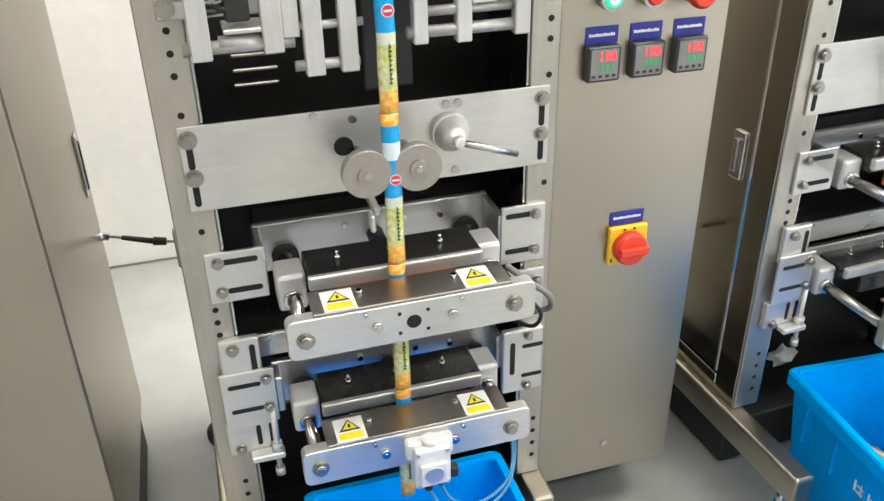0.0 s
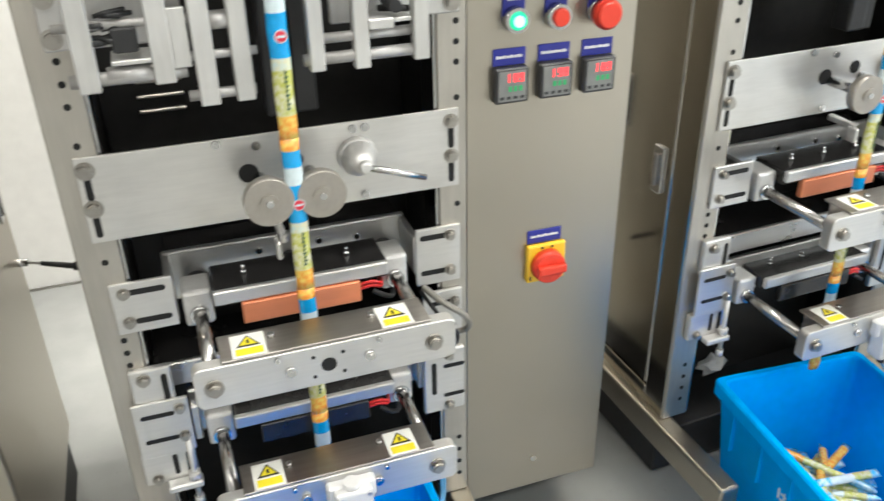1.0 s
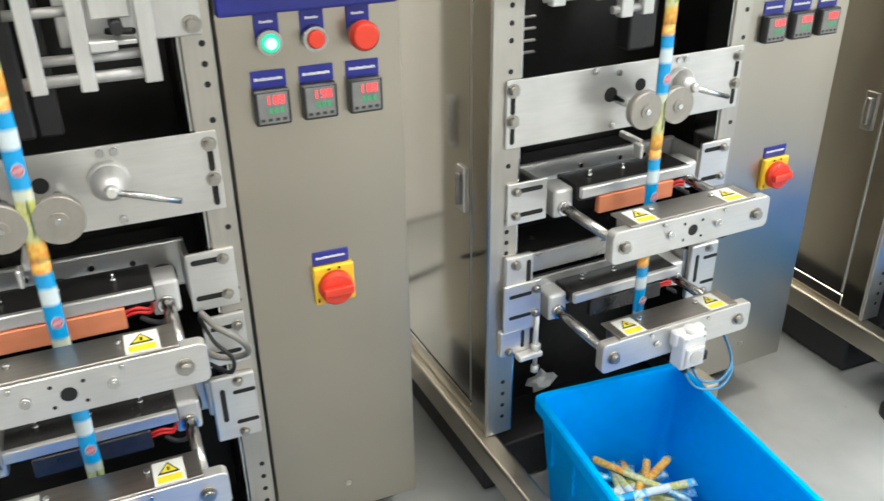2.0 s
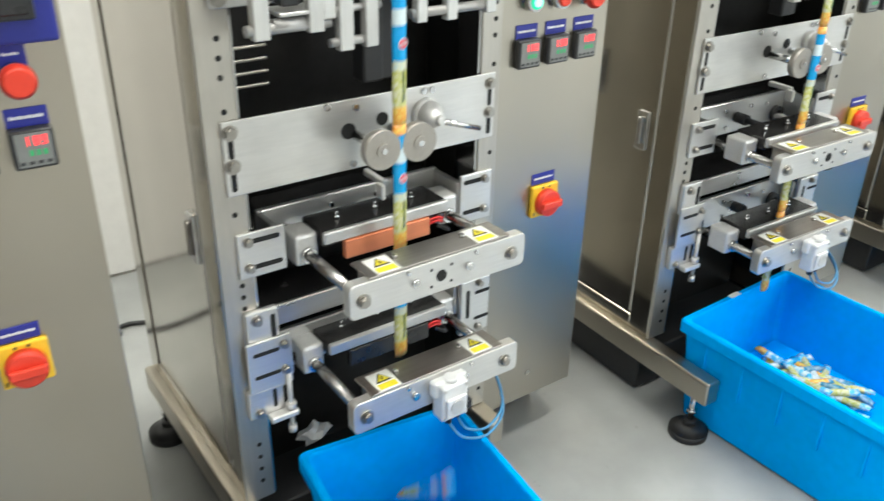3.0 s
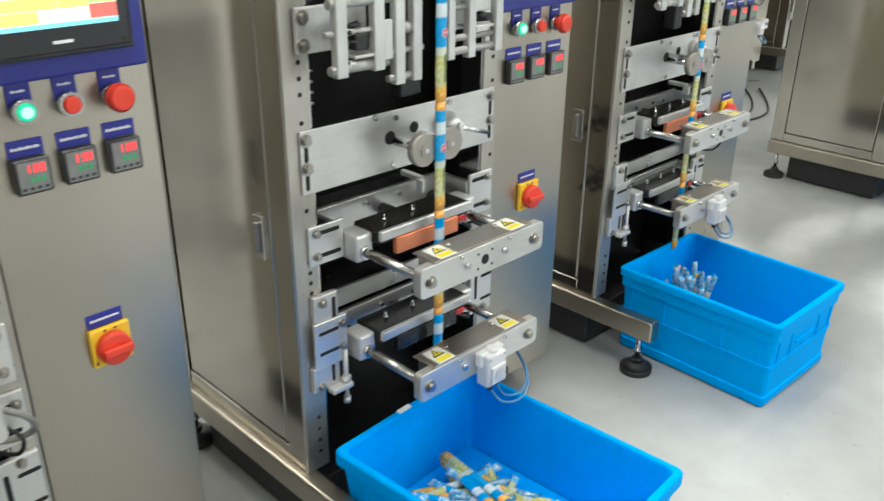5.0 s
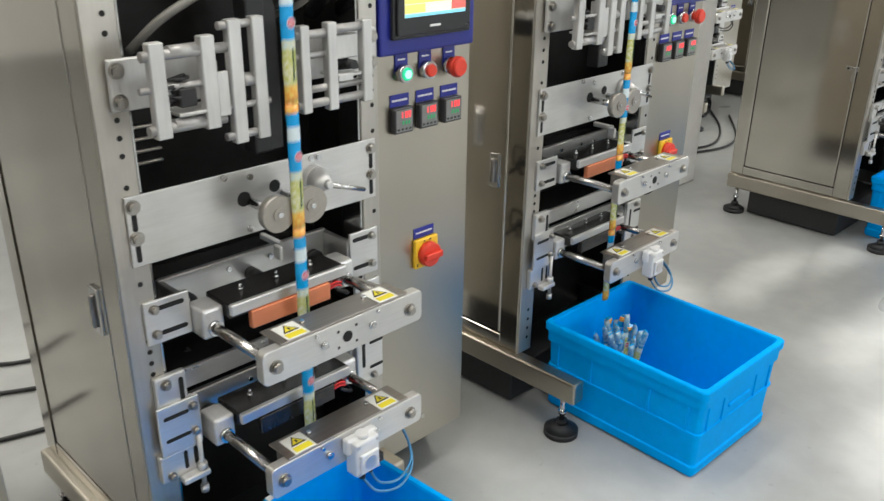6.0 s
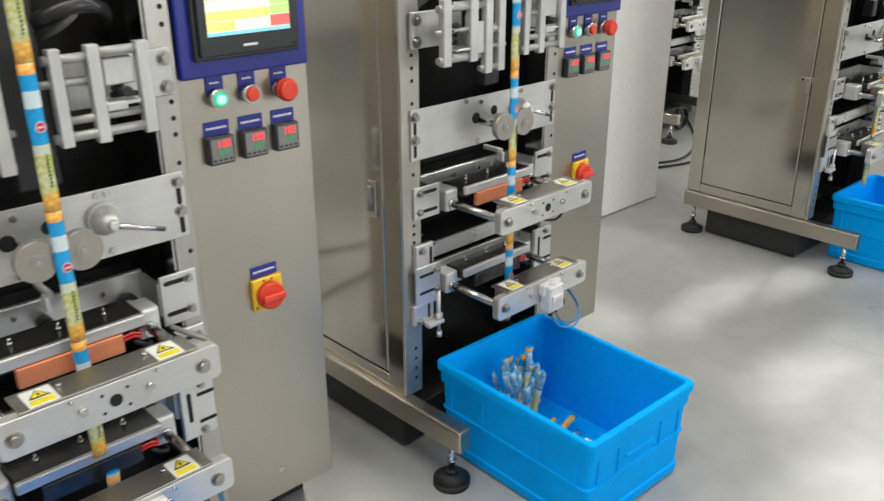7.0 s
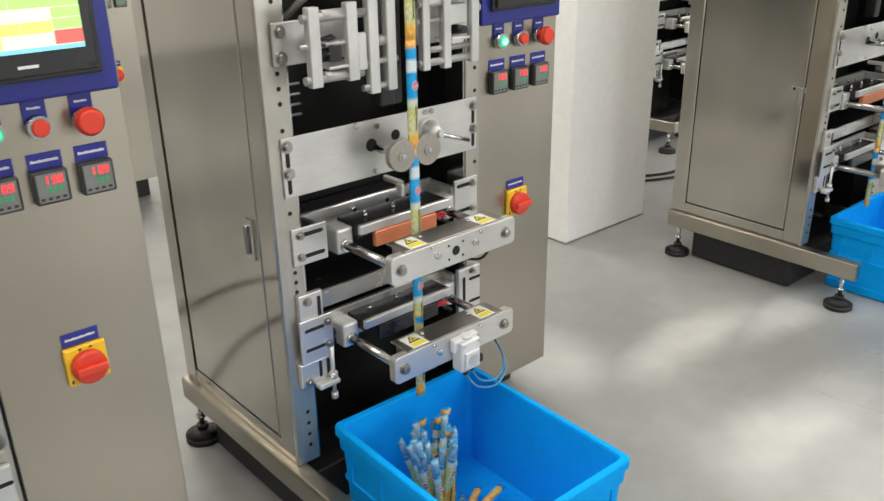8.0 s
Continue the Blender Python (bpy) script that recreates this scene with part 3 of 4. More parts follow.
    # dark inside
    inside = part("inner_panel", box(box(box(B(), 0.0215, 0.4295, 0.150, 0.158, 0.09, top - 0.022, 0.001), 0.0012, 0.0205, 0.061, 0.30, 0.165, top - 0.022, 0), 0.4305, 0.472, 0.061, 0.30, 0.165, top - 0.022, 0), BLACK_PANEL, machine, "glossy black inner panel with louvres")
    for lz in (0.30, 0.325, 0.35, 0.715, 0.74, 0.765, 0.84, 0.86, 0.88, 0.90, 1.10, 1.12, 1.14, 1.16):
        part("louvre", box(B(), 0.068, 0.128, 0.1425, 0.1498, lz, lz + 0.0045, 0.0015), DARK_STEEL, inside)
    # forming tube behind the film
    bm = box(B(), 0.217, 0.252, 0.005, 0.040, 0.862, 1.80, 0.004, segments=2)
    box(bm, 0.254, 0.283, 0.020, 0.045, 0.858, 1.80, 0.003)
    part("forming_tube", bm, RUBBER, machine, "dark forming tube behind the film")
    # main roller plate
    plate = slotted_plate(machine, "roller_plate", -0.011, 0.461, -0.002, 0.0025, 0.735, 0.8455,
                          [(0.0, 0.812, 0.042, 0.008, True), (0.0, 0.763, 0.042, 0.008, True), (0.450, 0.812, 0.042, 0.008, True), (0.450, 0.763, 0.042, 0.008, True)],
                          [(0.0, 0.829, 0.0085), (0.0, 0.780, 0.0085), (0.450, 0.829, 0.0075), (0.450, 0.780, 0.0075)], "wide bright aluminium mounting plate")
    for hx, hz, r in ((0.184, 0.797, 0.0125), (0.243, 0.806, 0.0105)):
        part("bore", cyl(B(), (hx, -0.002, hz), (hx, -0.0028, hz), r, seg=20), HOLE, plate)
    for hx, hz in ((0.197, 0.832), (0.150, 0.840), (0.318, 0.837), (0.334, 0.837), (0.330, 0.745), (0.190, 0.745)):
        part("cap_screw", cyl(cyl(B(), (hx, -0.002, hz), (hx, -0.006, hz), 0.0052, seg=14), (hx, -0.006, hz), (hx, -0.0066, hz), 0.0026, seg=6), CHROME, plate)
    for rx in (0.1965, 0.2595):
        bm = cyl(cyl(B(), (rx, -0.066, 0.789), (rx, -0.081, 0.789), 0.0295, seg=40), (rx, -0.081, 0.789), (rx, -0.0835, 0.789), 0.011, seg=20)
        roller = part("draw_roller", bm, ROLLER_GREY, plate, "flat grey draw roller")
        part("axle", cyl(cyl(B(), (rx, -0.0022, 0.789), (rx, -0.0658, 0.789), 0.0075, seg=16), (rx, -0.0836, 0.789), (rx, -0.0860, 0.789), 0.0045, seg=12), CHROME, roller)
    bm = cyl(cyl(cyl(B(), (0.322, -0.0022, 0.800), (0.322, -0.014, 0.800), 0.026, 0.025, seg=28), (0.322, -0.014, 0.800), (0.322, -0.042, 0.800), 0.024, 0.009, seg=24), (0.322, -0.042, 0.800), (0.322, -0.050, 0.800), 0.009, 0.006, seg=16)
    lever = part("clamp_lever", bm, BLOCK, plate, "polished clamping hub with lever")
    part("lever_arm", cyl(B(), (0.328, -0.040, 0.797), (0.402, -0.040, 0.772), 0.0048, 0.0042, seg=12), CHROME, lever)
    guide = part("film_guide", box(box(B(), 0.206, 0.215, -0.060, -0.003, 0.722, 0.733, 0.002), 0.199, 0.2055, -0.072, -0.052, 0.706, 0.730, 0.002), ALUMINIUM, plate, "small aluminium film guide")
    # side brackets of the jaws
    slotted_plate(machine, "jaw_bracket", -0.006, 0.070, -0.003, 0.0028, 0.600, 0.674, [(0.038, 0.660, 0.046, 0.008, False), (0.040, 0.617, 0.046, 0.008, False)], [(0.010, 0.660, 0.0062), (0.010, 0.617, 0.0062)], "slotted aluminium side bracket")
    slotted_plate(machine, "jaw_bracket", 0.396, 0.462, -0.003, 0.0028, 0.586, 0.676, [(0.424, 0.662, 0.044, 0.008, False), (0.424, 0.606, 0.044, 0.008, False)], [(0.446, 0.662, 0.0062), (0.446, 0.606, 0.0062)], "slotted aluminium side bracket")
    slotted_plate(machine, "adjusting_bracket", -0.008, 0.046, -0.009, 0.0028, 0.474, 0.543, [(0.036, 0.510, 0.045, 0.008, True)], [(0.010, 0.528, 0.007)], "slotted aluminium adjusting bracket")
    slotted_plate(machine, "adjusting_bracket", -0.014, 0.060, -0.015, -0.0095, 0.400, 0.492, [(0.018, 0.470, 0.045, 0.007, False), (0.018, 0.428, 0.045, 0.007, False)], [(0.048, 0.476, 0.006), (0.048, 0.428, 0.006)], "slotted aluminium adjusting bracket")
    slotted_plate(machine, "adjusting_bracket", -0.017, 0.056, -0.010, 0.0028, 0.346, 0.3985, [(0.028, 0.376, 0.036, 0.007, True), (0.046, 0.376, 0.036, 0.007, True)], [(0.0, 0.356, 0.006)], "slotted aluminium adjusting bracket")
    bm = cyl(cyl(cyl(B(), (0.050, -0.020, 0.318), (0.050, -0.020, 0.430), 0.004, seg=10), (0.050, -0.020, 0.352), (0.050, -0.020, 0.364), 0.009, seg=6), (0.050, -0.020, 0.305), (0.050, -0.020, 0.318), 0.007, seg=12)
    box(bm, 0.012, 0.060, -0.030, -0.0105, 0.340, 0.351, 0.002)
    part("adjusting_screw", bm, BLOCK, machine, "upright steel adjusting screw")
    slotted_plate(machine, "adjusting_bracket", 0.400, 0.466, -0.009, 0.0028, 0.355, 0.470, [(0.416, 0.420, 0.060, 0.008, True), (0.448, 0.440, 0.034, 0.007, False), (0.448, 0.385, 0.034, 0.007, False)], [(0.440, 0.460, 0.006), (0.440, 0.366, 0.006)], "slotted aluminium adjusting bracket")
    slotted_plate(machine, "adjusting_bracket", 0.404, 0.464, -0.004, 0.0028, 0.488, 0.572, [(0.434, 0.552, 0.040, 0.007, False), (0.434, 0.510, 0.040, 0.007, False)], [(0.452, 0.552, 0.006)], "slotted aluminium adjusting bracket")
    # fixed rear cross plates with their black covers
    for level, py in (("upper", 0.078), ("lower", 0.040)):
        c = JAW_HEIGHTS[level]
        cross = part(level + "_cross_plate", box(box(box(B(), 0.060, 0.404, py, py + 0.012, c - 0.022, c + 0.052, 0.002), 0.060, 0.071, 0.004, py - 0.0003, c - 0.010, c + 0.050, 0.002), 0.395, 0.404, 0.004, py - 0.0003, c - 0.010, c + 0.050, 0.002), CROSS_PLATE, machine, "bright aluminium cross plate behind the jaws")
        part("cover_plate", box(B(), 0.066, 0.398, py + 0.0125, 0.1405, c + 0.044, c + 0.050, 0.001), BLACK_PLATE, cross, "black cover plate")
        for sx in (0.102, 0.368):
            part("bushing", ring(B(), (sx, py - 0.006, c), (0, 1, 0), 0.019, 0.0105, 0.0115), RUBBER, cross, "black shaft bushing")
        part("push_rod", cyl(cyl(B(), (0.232, py - 0.0002, c + 0.014), (0.232, py - 0.030, c + 0.014), 0.012, seg=20), (0.232, py - 0.030, c + 0.014), (0.232, py - 0.064, c + 0.014), 0.007, seg=16), RUBBER, cross, "black air cylinder rod")
        for sx, sz in ((0.19, 0.034), (0.275, 0.034), (0.20, -0.006), (0.33, 0.03)):
            part("cap_screw", cyl(B(), (sx, py - 0.0002, c + sz), (sx, py - 0.005, c + sz), 0.0045, seg=12), CHROME, cross)
        build_front_jaw(machine, level)
        build_rear_jaw(machine, level)
    # black shelf between the two jaw sets
    part("inner_shelf", box(B(), 0.0225, 0.4285, 0.045, 0.1415, 0.505, 0.512, 0.001), BLACK_PLATE, machine, "black shelf plate with blue film reflection")
    part("shelf_edge", box(B(), 0.0225, 0.4285, 0.036, 0.0446, 0.476, 0.514, 0.002), CROSS_PLATE, machine, "bright shelf front edge")
    # cable loop by the right bracket
    part("cable_loop", tube(B(), [(0.405, -0.006, 0.585), (0.420, -0.045, 0.580), (0.446, -0.060, 0.562), (0.458, -0.045, 0.530), (0.440, -0.025, 0.512), (0.412, -0.012, 0.515), (0.398, 0.02, 0.525)], 0.0048), HOSE_GREY, machine, "grey hose loop")
    part("cable_loop", tube(B(), [(0.402, 0.0, 0.575), (0.412, -0.055, 0.565), (0.432, -0.070, 0.540), (0.428, -0.050, 0.505), (0.405, -0.008, 0.500)], 0.003), RUBBER, machine, "black cable loop")
    # film tension racks
    roller_rack(machine, [(0.020, -0.070, 0.938, 1.068, 0.022), (0.096, -0.070, 0.940, 1.070, 0.022), (0.139, -0.072, 0.911, 1.088, 0.021), (0.178, -0.072, 0.912, 1.089, 0.020), (0.118, -0.045, 0.955, 1.030, 0.016)],
                [(0.012, 0.160, -0.060, 1.050, 0.0075), (0.012, 0.130, -0.060, 0.950, 0.0075), (0.050, 0.094, -0.058, 0.952, 0.0095), (0.052, 0.095, -0.058, 1.052, 0.0095), (0.128, 0.200, -0.062, 0.922, 0.006), (0.128, 0.200, -0.062, 1.080, 0.006), (0.006, 0.180, -0.058, 1.005, 0.005), (0.160, 0.178, -0.062, 1.0, 0.009), (0.120, 0.206, -0.062, 0.965, 0.005)], (-0.011, 0.130), "aluminium film tension rack with rollers")
    roller_rack(machine, [(0.262, -0.070, 0.934, 1.067, 0.017), (0.313, -0.070, 0.932, 1.068, 0.018), (0.383, -0.070, 0.935, 1.066, 0.019), (0.330, -0.072, 0.975, 0.987, 0.030)],
                [(0.256, 0.330, -0.060, 1.052, 0.007), (0.256, 0.400, -0.060, 0.946, 0.007), (0.316, 0.400, -0.060, 1.056, 0.007), (0.250, 0.330, -0.055, 1.020, 0.006), (0.278, 0.384, -0.058, 0.968, 0.006)], (0.300, 0.461), "aluminium film tension rack with rollers")
    for bx0 in (0.0, 0.450):
        for bz in (1.027, 0.984):
            part("bolt", hex_bolt(B(), bx0, -0.0102, bz, 0.0085), BOLT, machine)
    for k in range(10):
        a = Vector((0.030 + 0.006 * (k % 5), -0.052, 0.985 + 0.007 * (k // 2)))
        part("sensor_wire", tube(B(), [a, a + Vector((0.012, -0.012 + 0.003 * (k % 3), 0.004 - 0.002 * (k % 4))), a + Vector((0.030, 0.004, 0.002 * (k % 3)))], 0.0028, 6), RUBBER, machine)
    part("sensor_shelf", box(box(B(), 0.056, 0.118, -0.068, -0.020, 0.964, 0.969, 0.001), 0.118, 0.136, -0.068, -0.060, 0.955, 1.018, 0.001), RACK_BAR, machine, "bent aluminium sensor shelf")
    eye = part("film_eye", box(box(B(), 0.336, 0.380, -0.060, -0.022, 1.008, 1.046, 0.002), 0.332, 0.382, -0.066, -0.020, 0.980, 0.985, 0.001), RACK_BAR, machine, "grey photo sensor block on a shelf")
    part("lens", cyl(cyl(B(), (0.362, -0.030, 0.999), (0.362, -0.072, 0.999), 0.0075, seg=14), (0.352, -0.034, 0.990), (0.380, -0.060, 0.993), 0.004, seg=8), RUBBER, eye)
    part("sensor", box(B(), 0.060, 0.086, -0.066, -0.040, 0.976, 1.002, 0.002), RUBBER, machine, "small black film sensor")
    part("film_hose", tube(B(), [(0.050, 0.05, 1.04), (0.075, 0.00, 1.085), (0.12, -0.02, 1.115), (0.17, -0.01, 1.135), (0.22, 0.06, 1.16)], 0.0065), HOSE_GREY, machine, "grey corrugated hose")
    part("film_hose", tube(B(), [(0.300, 0.05, 1.07), (0.322, 0.00, 1.095), (0.345, 0.0, 1.13), (0.335, 0.03, 1.18)], 0.0065), HOSE_GREY, machine, "grey corrugated hose")
    part("film_hose", tube(B(), [(0.268, 0.07, 1.072), (0.300, 0.01, 1.102), (0.345, 0.0, 1.112), (0.385, 0.03, 1.096), (0.402, 0.09, 1.060)], 0.013, 10), BLACK_PLATE, machine, "thick glossy black hose")
    build_cabinet(machine, top)
    return machine


def letter_bars(x0, x1, y0, y1, z0, z1, count):
    """A line of unreadable small lettering as short bars of uneven height."""
    bm = B()
    step = (x1 - x0) / count
    for k in range(count):
        box(bm, x0 + k * step, x0 + (k + 0.72) * step, y0, y1, z0, z1 + 0.0008 * ((k * 7) % 3 == 0), 0)
    return bm


def build_cabinet(machine, top):
    """Control cabinet: door, screen, lamps, meters, main switch."""
    cabinet = part("control_cabinet", box(B(), 0.4785, 0.7295, 0.026, 0.49, 0.110, top, 0.004, segments=2), STEEL, machine, "brushed stainless control cabinet")
    part("cabinet_door", box(B(), 0.4805, 0.7285, 0.0205, 0.0256, 0.113, top - 0.004, 0.0025, segments=2), STEEL, cabinet)
    part("cabinet_handle", box(box(B(), 0.7297, 0.737, 0.43, 0.445, 0.60, 0.69, 0.003), 0.7297, 0.733, 0.422, 0.452, 0.59, 0.70, 0.002), CHROME, cabinet, "chrome pull handle")
    part("lock", cyl(B(), (0.604, 0.0205, 0.175), (0.604, 0.0185, 0.175), 0.006, seg=16), STEEL_SIDE, cabinet)
    y = 0.0204
    # screen in its blue surround
    surround = part("screen_surround", box(B(), 0.482, 0.722, 0.004, y, 0.984, 1.212, 0.010, segments=3), BLUE_FRAME, cabinet, "blue painted screen surround")
    screen = part("touch_screen", box(box(B(), 0.504, 0.700, -0.006, 0.0038, 1.012, 1.188, 0.006, segments=2), 0.511, 0.693, -0.012, -0.0062, 1.019, 1.181, 0.004), SCREEN_BLACK, surround, "lit touch screen in a black bezel")
    part("display_ground", box(B(), 0.526, 0.678, -0.0126, -0.0121, 1.050, 1.1495, 0), SCREEN_PALE, screen)
    cells = [(0.526, 0.678, 1.050, 1.056, 0), (0.526, 0.575, 1.057, 1.072, 1), (0.576, 0.640, 1.057, 1.072, 4), (0.641, 0.678, 1.057, 1.075, 3), (0.526, 0.600, 1.073, 1.088, 1), (0.601, 0.640, 1.073, 1.088, 1), (0.641, 0.678, 1.076, 1.090, 2), (0.526, 0.640, 1.089, 1.104, 4), (0.641, 0.678, 1.091, 1.104, 2), (0.526, 0.590, 1.105, 1.122, 2), (0.591, 0.678, 1.105, 1.122, 2), (0.526, 0.678, 1.123, 1.150, 2)]
    for x0, x1, z0, z1, m in cells:
        part("display_field", box(B(), x0, x1, -0.0133, -0.0127, z0, z1 - 0.0004, 0), (SCREEN_CYAN, SCREEN_YELLOW, SCREEN_GREEN, SCREEN_RED, SCREEN_PALE)[m], screen)
    part("text_bar", box(B(), 0.588, 0.614, -0.0128, -0.0121, 1.030, 1.034, 0), WHITE_PRINT, screen)
    # lamps with blue tags above them
    for k, bx in enumerate((0.545, 0.605, 0.668)):
        tag = part("blue_tag", box(B(), bx - 0.016, bx + 0.016, 0.0178, y, 0.945, 0.9836, 0.001), BLUE_TAG, cabinet, "blue tag with white lettering")
        part("text_bar", letter_bars(bx - 0.009, bx + 0.009, 0.0172, 0.0179, 0.971, 0.9735, 5), WHITE_PRINT, tag)
    bm = ring(B(), (0.545, 0.010, 0.948), (0, 1, 0), 0.0165, 0.0125, 0.015)
    lamp = part("green_lamp", cyl(B(), (0.545, 0.0176, 0.948), (0.545, 0.000, 0.948), 0.0123, 0.0115, seg=24), GREEN_LENS, cabinet, "green lit push button")
    part("bezel", bm, CHROME, lamp)
    part("lamp_core", cyl(B(), (0.545, 0.0, 0.948), (0.545, -0.002, 0.948), 0.0075, seg=18), GREEN_CORE, lamp)
    stop = part("red_button", cyl(cyl(B(), (0.605, 0.0176, 0.947), (0.605, 0.004, 0.947), 0.0125, seg=24), (0.605, 0.004, 0.947), (0.605, -0.003, 0.947), 0.0123, 0.0105, seg=24), RED_KNOB, cabinet, "red push button")
    part("bezel", ring(B(), (0.605, 0.010, 0.947), (0, 1, 0), 0.0165, 0.0127, 0.015), CHROME, stop)
    estop = part("emergency_stop", cyl(cyl(cyl(B(), (0.668, 0.0176, 0.947), (0.668, -0.002, 0.947), 0.011, seg=24), (0.668, -0.002, 0.947), (0.668, -0.010, 0.947), 0.020, seg=28), (0.668, -0.010, 0.947), (0.668, -0.016, 0.947), 0.020, 0.015, seg=28), RED_KNOB, cabinet, "red mushroom emergency stop")
    part("bezel", ring(B(), (0.668, 0.013, 0.947), (0, 1, 0), 0.017, 0.0112, 0.009), CHROME, estop)
    # three temperature meters
    for k, mx in enumerate((0.5165, 0.5815, 0.6465)):
        tag = part("blue_tag", box(B(), mx + 0.0005, mx + 0.0475, 0.0185, y, 0.8865, 0.9095, 0.0008), BLUE_TAG, cabinet, "blue tag with white lettering")
        part("text_bar", letter_bars(mx + 0.005, mx + 0.043, 0.0179, 0.0186, 0.8965, 0.8998, 11), WHITE_PRINT, tag)
        meter = part("temperature_meter", box(B(), mx, mx + 0.048, 0.006, y, 0.838, 0.886, 0.002), METER_BODY, cabinet, "black temperature controller with red digits")
        part("meter_face", box(B(), mx + 0.004, mx + 0.044, 0.0052, 0.0059, 0.8415, 0.8825, 0.0004), METER_FACE, meter)
        for d in range(3):
            wide = 0.0030 if d == 0 else 0.0058
            x0 = mx + 0.0165 + 0.0085 * d
            bm = box(B(), x0 + wide - 0.0018, x0 + wide, 0.0045, 0.0051, 0.8675, 0.8790, 0)
            if d:
                for bz in (0.8675, 0.8724, 0.8773):
                    box(bm, x0 + 0.0002, x0 + wide - 0.0019, 0.0045, 0.0051, bz, bz + 0.0017, 0)
                box(bm, x0, x0 + 0.0017, 0.0045, 0.0051, 0.8695 if (k + d) % 2 else 0.8742, 0.8772, 0)
            part("red_digit", bm, RED_LED, meter)
            part("green_digit", box(B(), mx + 0.0185 + 0.0075 * d, mx + 0.0225 + 0.0075 * d, 0.0045, 0.0051, 0.8550, 0.8620, 0), GREEN_LED, meter)
        for d in range(4):
            part("meter_key", box(B(), mx + 0.006 + 0.0098 * d, mx + 0.0115 + 0.0098 * d, 0.0043, 0.0051, 0.8445, 0.8485, 0.0004), METER_BODY, meter)
    # main switch
    tag = part("blue_tag", box(B(), 0.5765, 0.6320, 0.0185, y, 0.6085, 0.6300, 0.0008), BLUE_TAG, cabinet, "blue tag with white lettering")
    part("text_bar", letter_bars(0.582, 0.627, 0.0179, 0.0186, 0.6182, 0.6214, 12), WHITE_PRINT, tag)
    switch = part("main_switch", box(B(), 0.5745, 0.6375, 0.0105, y, 0.5445, 0.6075, 0.004, segments=2), YELLOW, cabinet, "yellow and red rotary main switch")
    bm = cyl(cyl(B(), (0.606, 0.0104, 0.574), (0.606, -0.004, 0.574), 0.0265, 0.0255, seg=32), (0.606, -0.004, 0.574), (0.606, -0.0055, 0.574), 0.0255, 0.0235, seg=32)
    box(bm, 0.5825, 0.6295, -0.014, -0.0056, 0.5675, 0.5815, 0.004, segments=2)
    part("rotary_knob", bm, RED_KNOB, switch, "red rotary knob")
    bm = B()
    box(bm, 0.596, 0.600, 0.0098, 0.0104, 0.6015, 0.6050, 0)
    box(bm, 0.612, 0.616, 0.0098, 0.0104, 0.6015, 0.6050, 0)
    box(bm, 0.578, 0.581, 0.0098, 0.0104, 0.5500, 0.5560, 0)
    part("switch_marks", bm, BLACK_PRINT, switch)


# ---- the row ----
PLACES = {"M0": (-0.918, 0.0, 0.0), "M1": (0.0, 0.0, 0.0), "M2": (0.9143, 0.0375, 2.76), "M3": (1.8727, 0.0520, 0.60), "M4": (2.8834, 0.1169, 0.99), "M5": (4.713, 0.010, 0.0)}
machines = {}
first = build_machine()
for key, (mx, my, turn) in PLACES.items():
    m = pose(mx, my, 0, 0, 0, turn)
    if key == "M0":
        machines[key] = first
        first.matrix_world = m
    else:
        machines[key] = copy_thing(first, m)
for bx, by in ((5.78, 1.42), (6.80, 1.45), (2.80, 2.30)):
    copy_thing(first, pose(bx, by, 0, 0, 0, 3))


# the racks of one machine are set higher
for child in machines["M2"].children:
    if child.name.split(".")[0] in ("tension_rack", "sensor", "sensor_wire", "sensor_shelf", "film_eye", "bolt"):
        child.location.z += 0.026
latch_door = [c for c in machines["M5"].children if c.name.startswith("side_door")][0]
for child in list(latch_door.children):
    if child.name.startswith("door_handle"):
        for sub in list(child.children):
            bpy.data.objects.remove(sub)
        bpy.data.objects.remove(child)
latch = part("door_latch", box(box(B(), -0.0345, -0.0312, 0.062, 0.112, 0.655, 0.672, 0.002), -0.040, -0.0346, 0.070, 0.086, 0.615, 0.672, 0.003), CHROME, latch_door, "chrome swing latch")
part("keyhole", cyl(B(), (-0.0345, 0.101, 0.6635), (-0.0352, 0.101, 0.6635), 0.0045, seg=12), HOLE, latch)
# cables and a connector at the side of one control cabinet
for gz in (0.60, 0.42):
    knot = B()
    for k in range(6):
        y0, z0 = 0.20 + 0.012 * k, gz + 0.018 * math.sin(2.3 * k)
        tube(knot, [(0.7300, y0, z0), (0.765 + 0.006 * (k % 3), y0 + 0.015, z0 + 0.028 * (-1) ** k), (0.790 - 0.007 * (k % 2), y0 + 0.004, z0 - 0.012), (0.7300, y0 + 0.025, z0 - 0.030)], 0.0040, 6)
    part("side_cable", knot, RUBBER, machines["M3"], "tangle of short black cables")
part("side_cable", tube(B(), [(0.7300, 0.31, 0.395), (0.750, 0.318, 0.392), (0.775, 0.325, 0.388)], 0.0045, 6), RUBBER, machines["M1"], "short black cable with a plug")
plug = part("side_connector", box(B(), 0.7300, 0.800, 0.22, 0.27, 0.925, 0.965, 0.004), RUBBER, machines["M3"], "black connector with a white cap")
part("cap", box(B(), 0.742, 0.796, 0.225, 0.265, 0.9652, 0.980, 0.003), NYLON, plug)
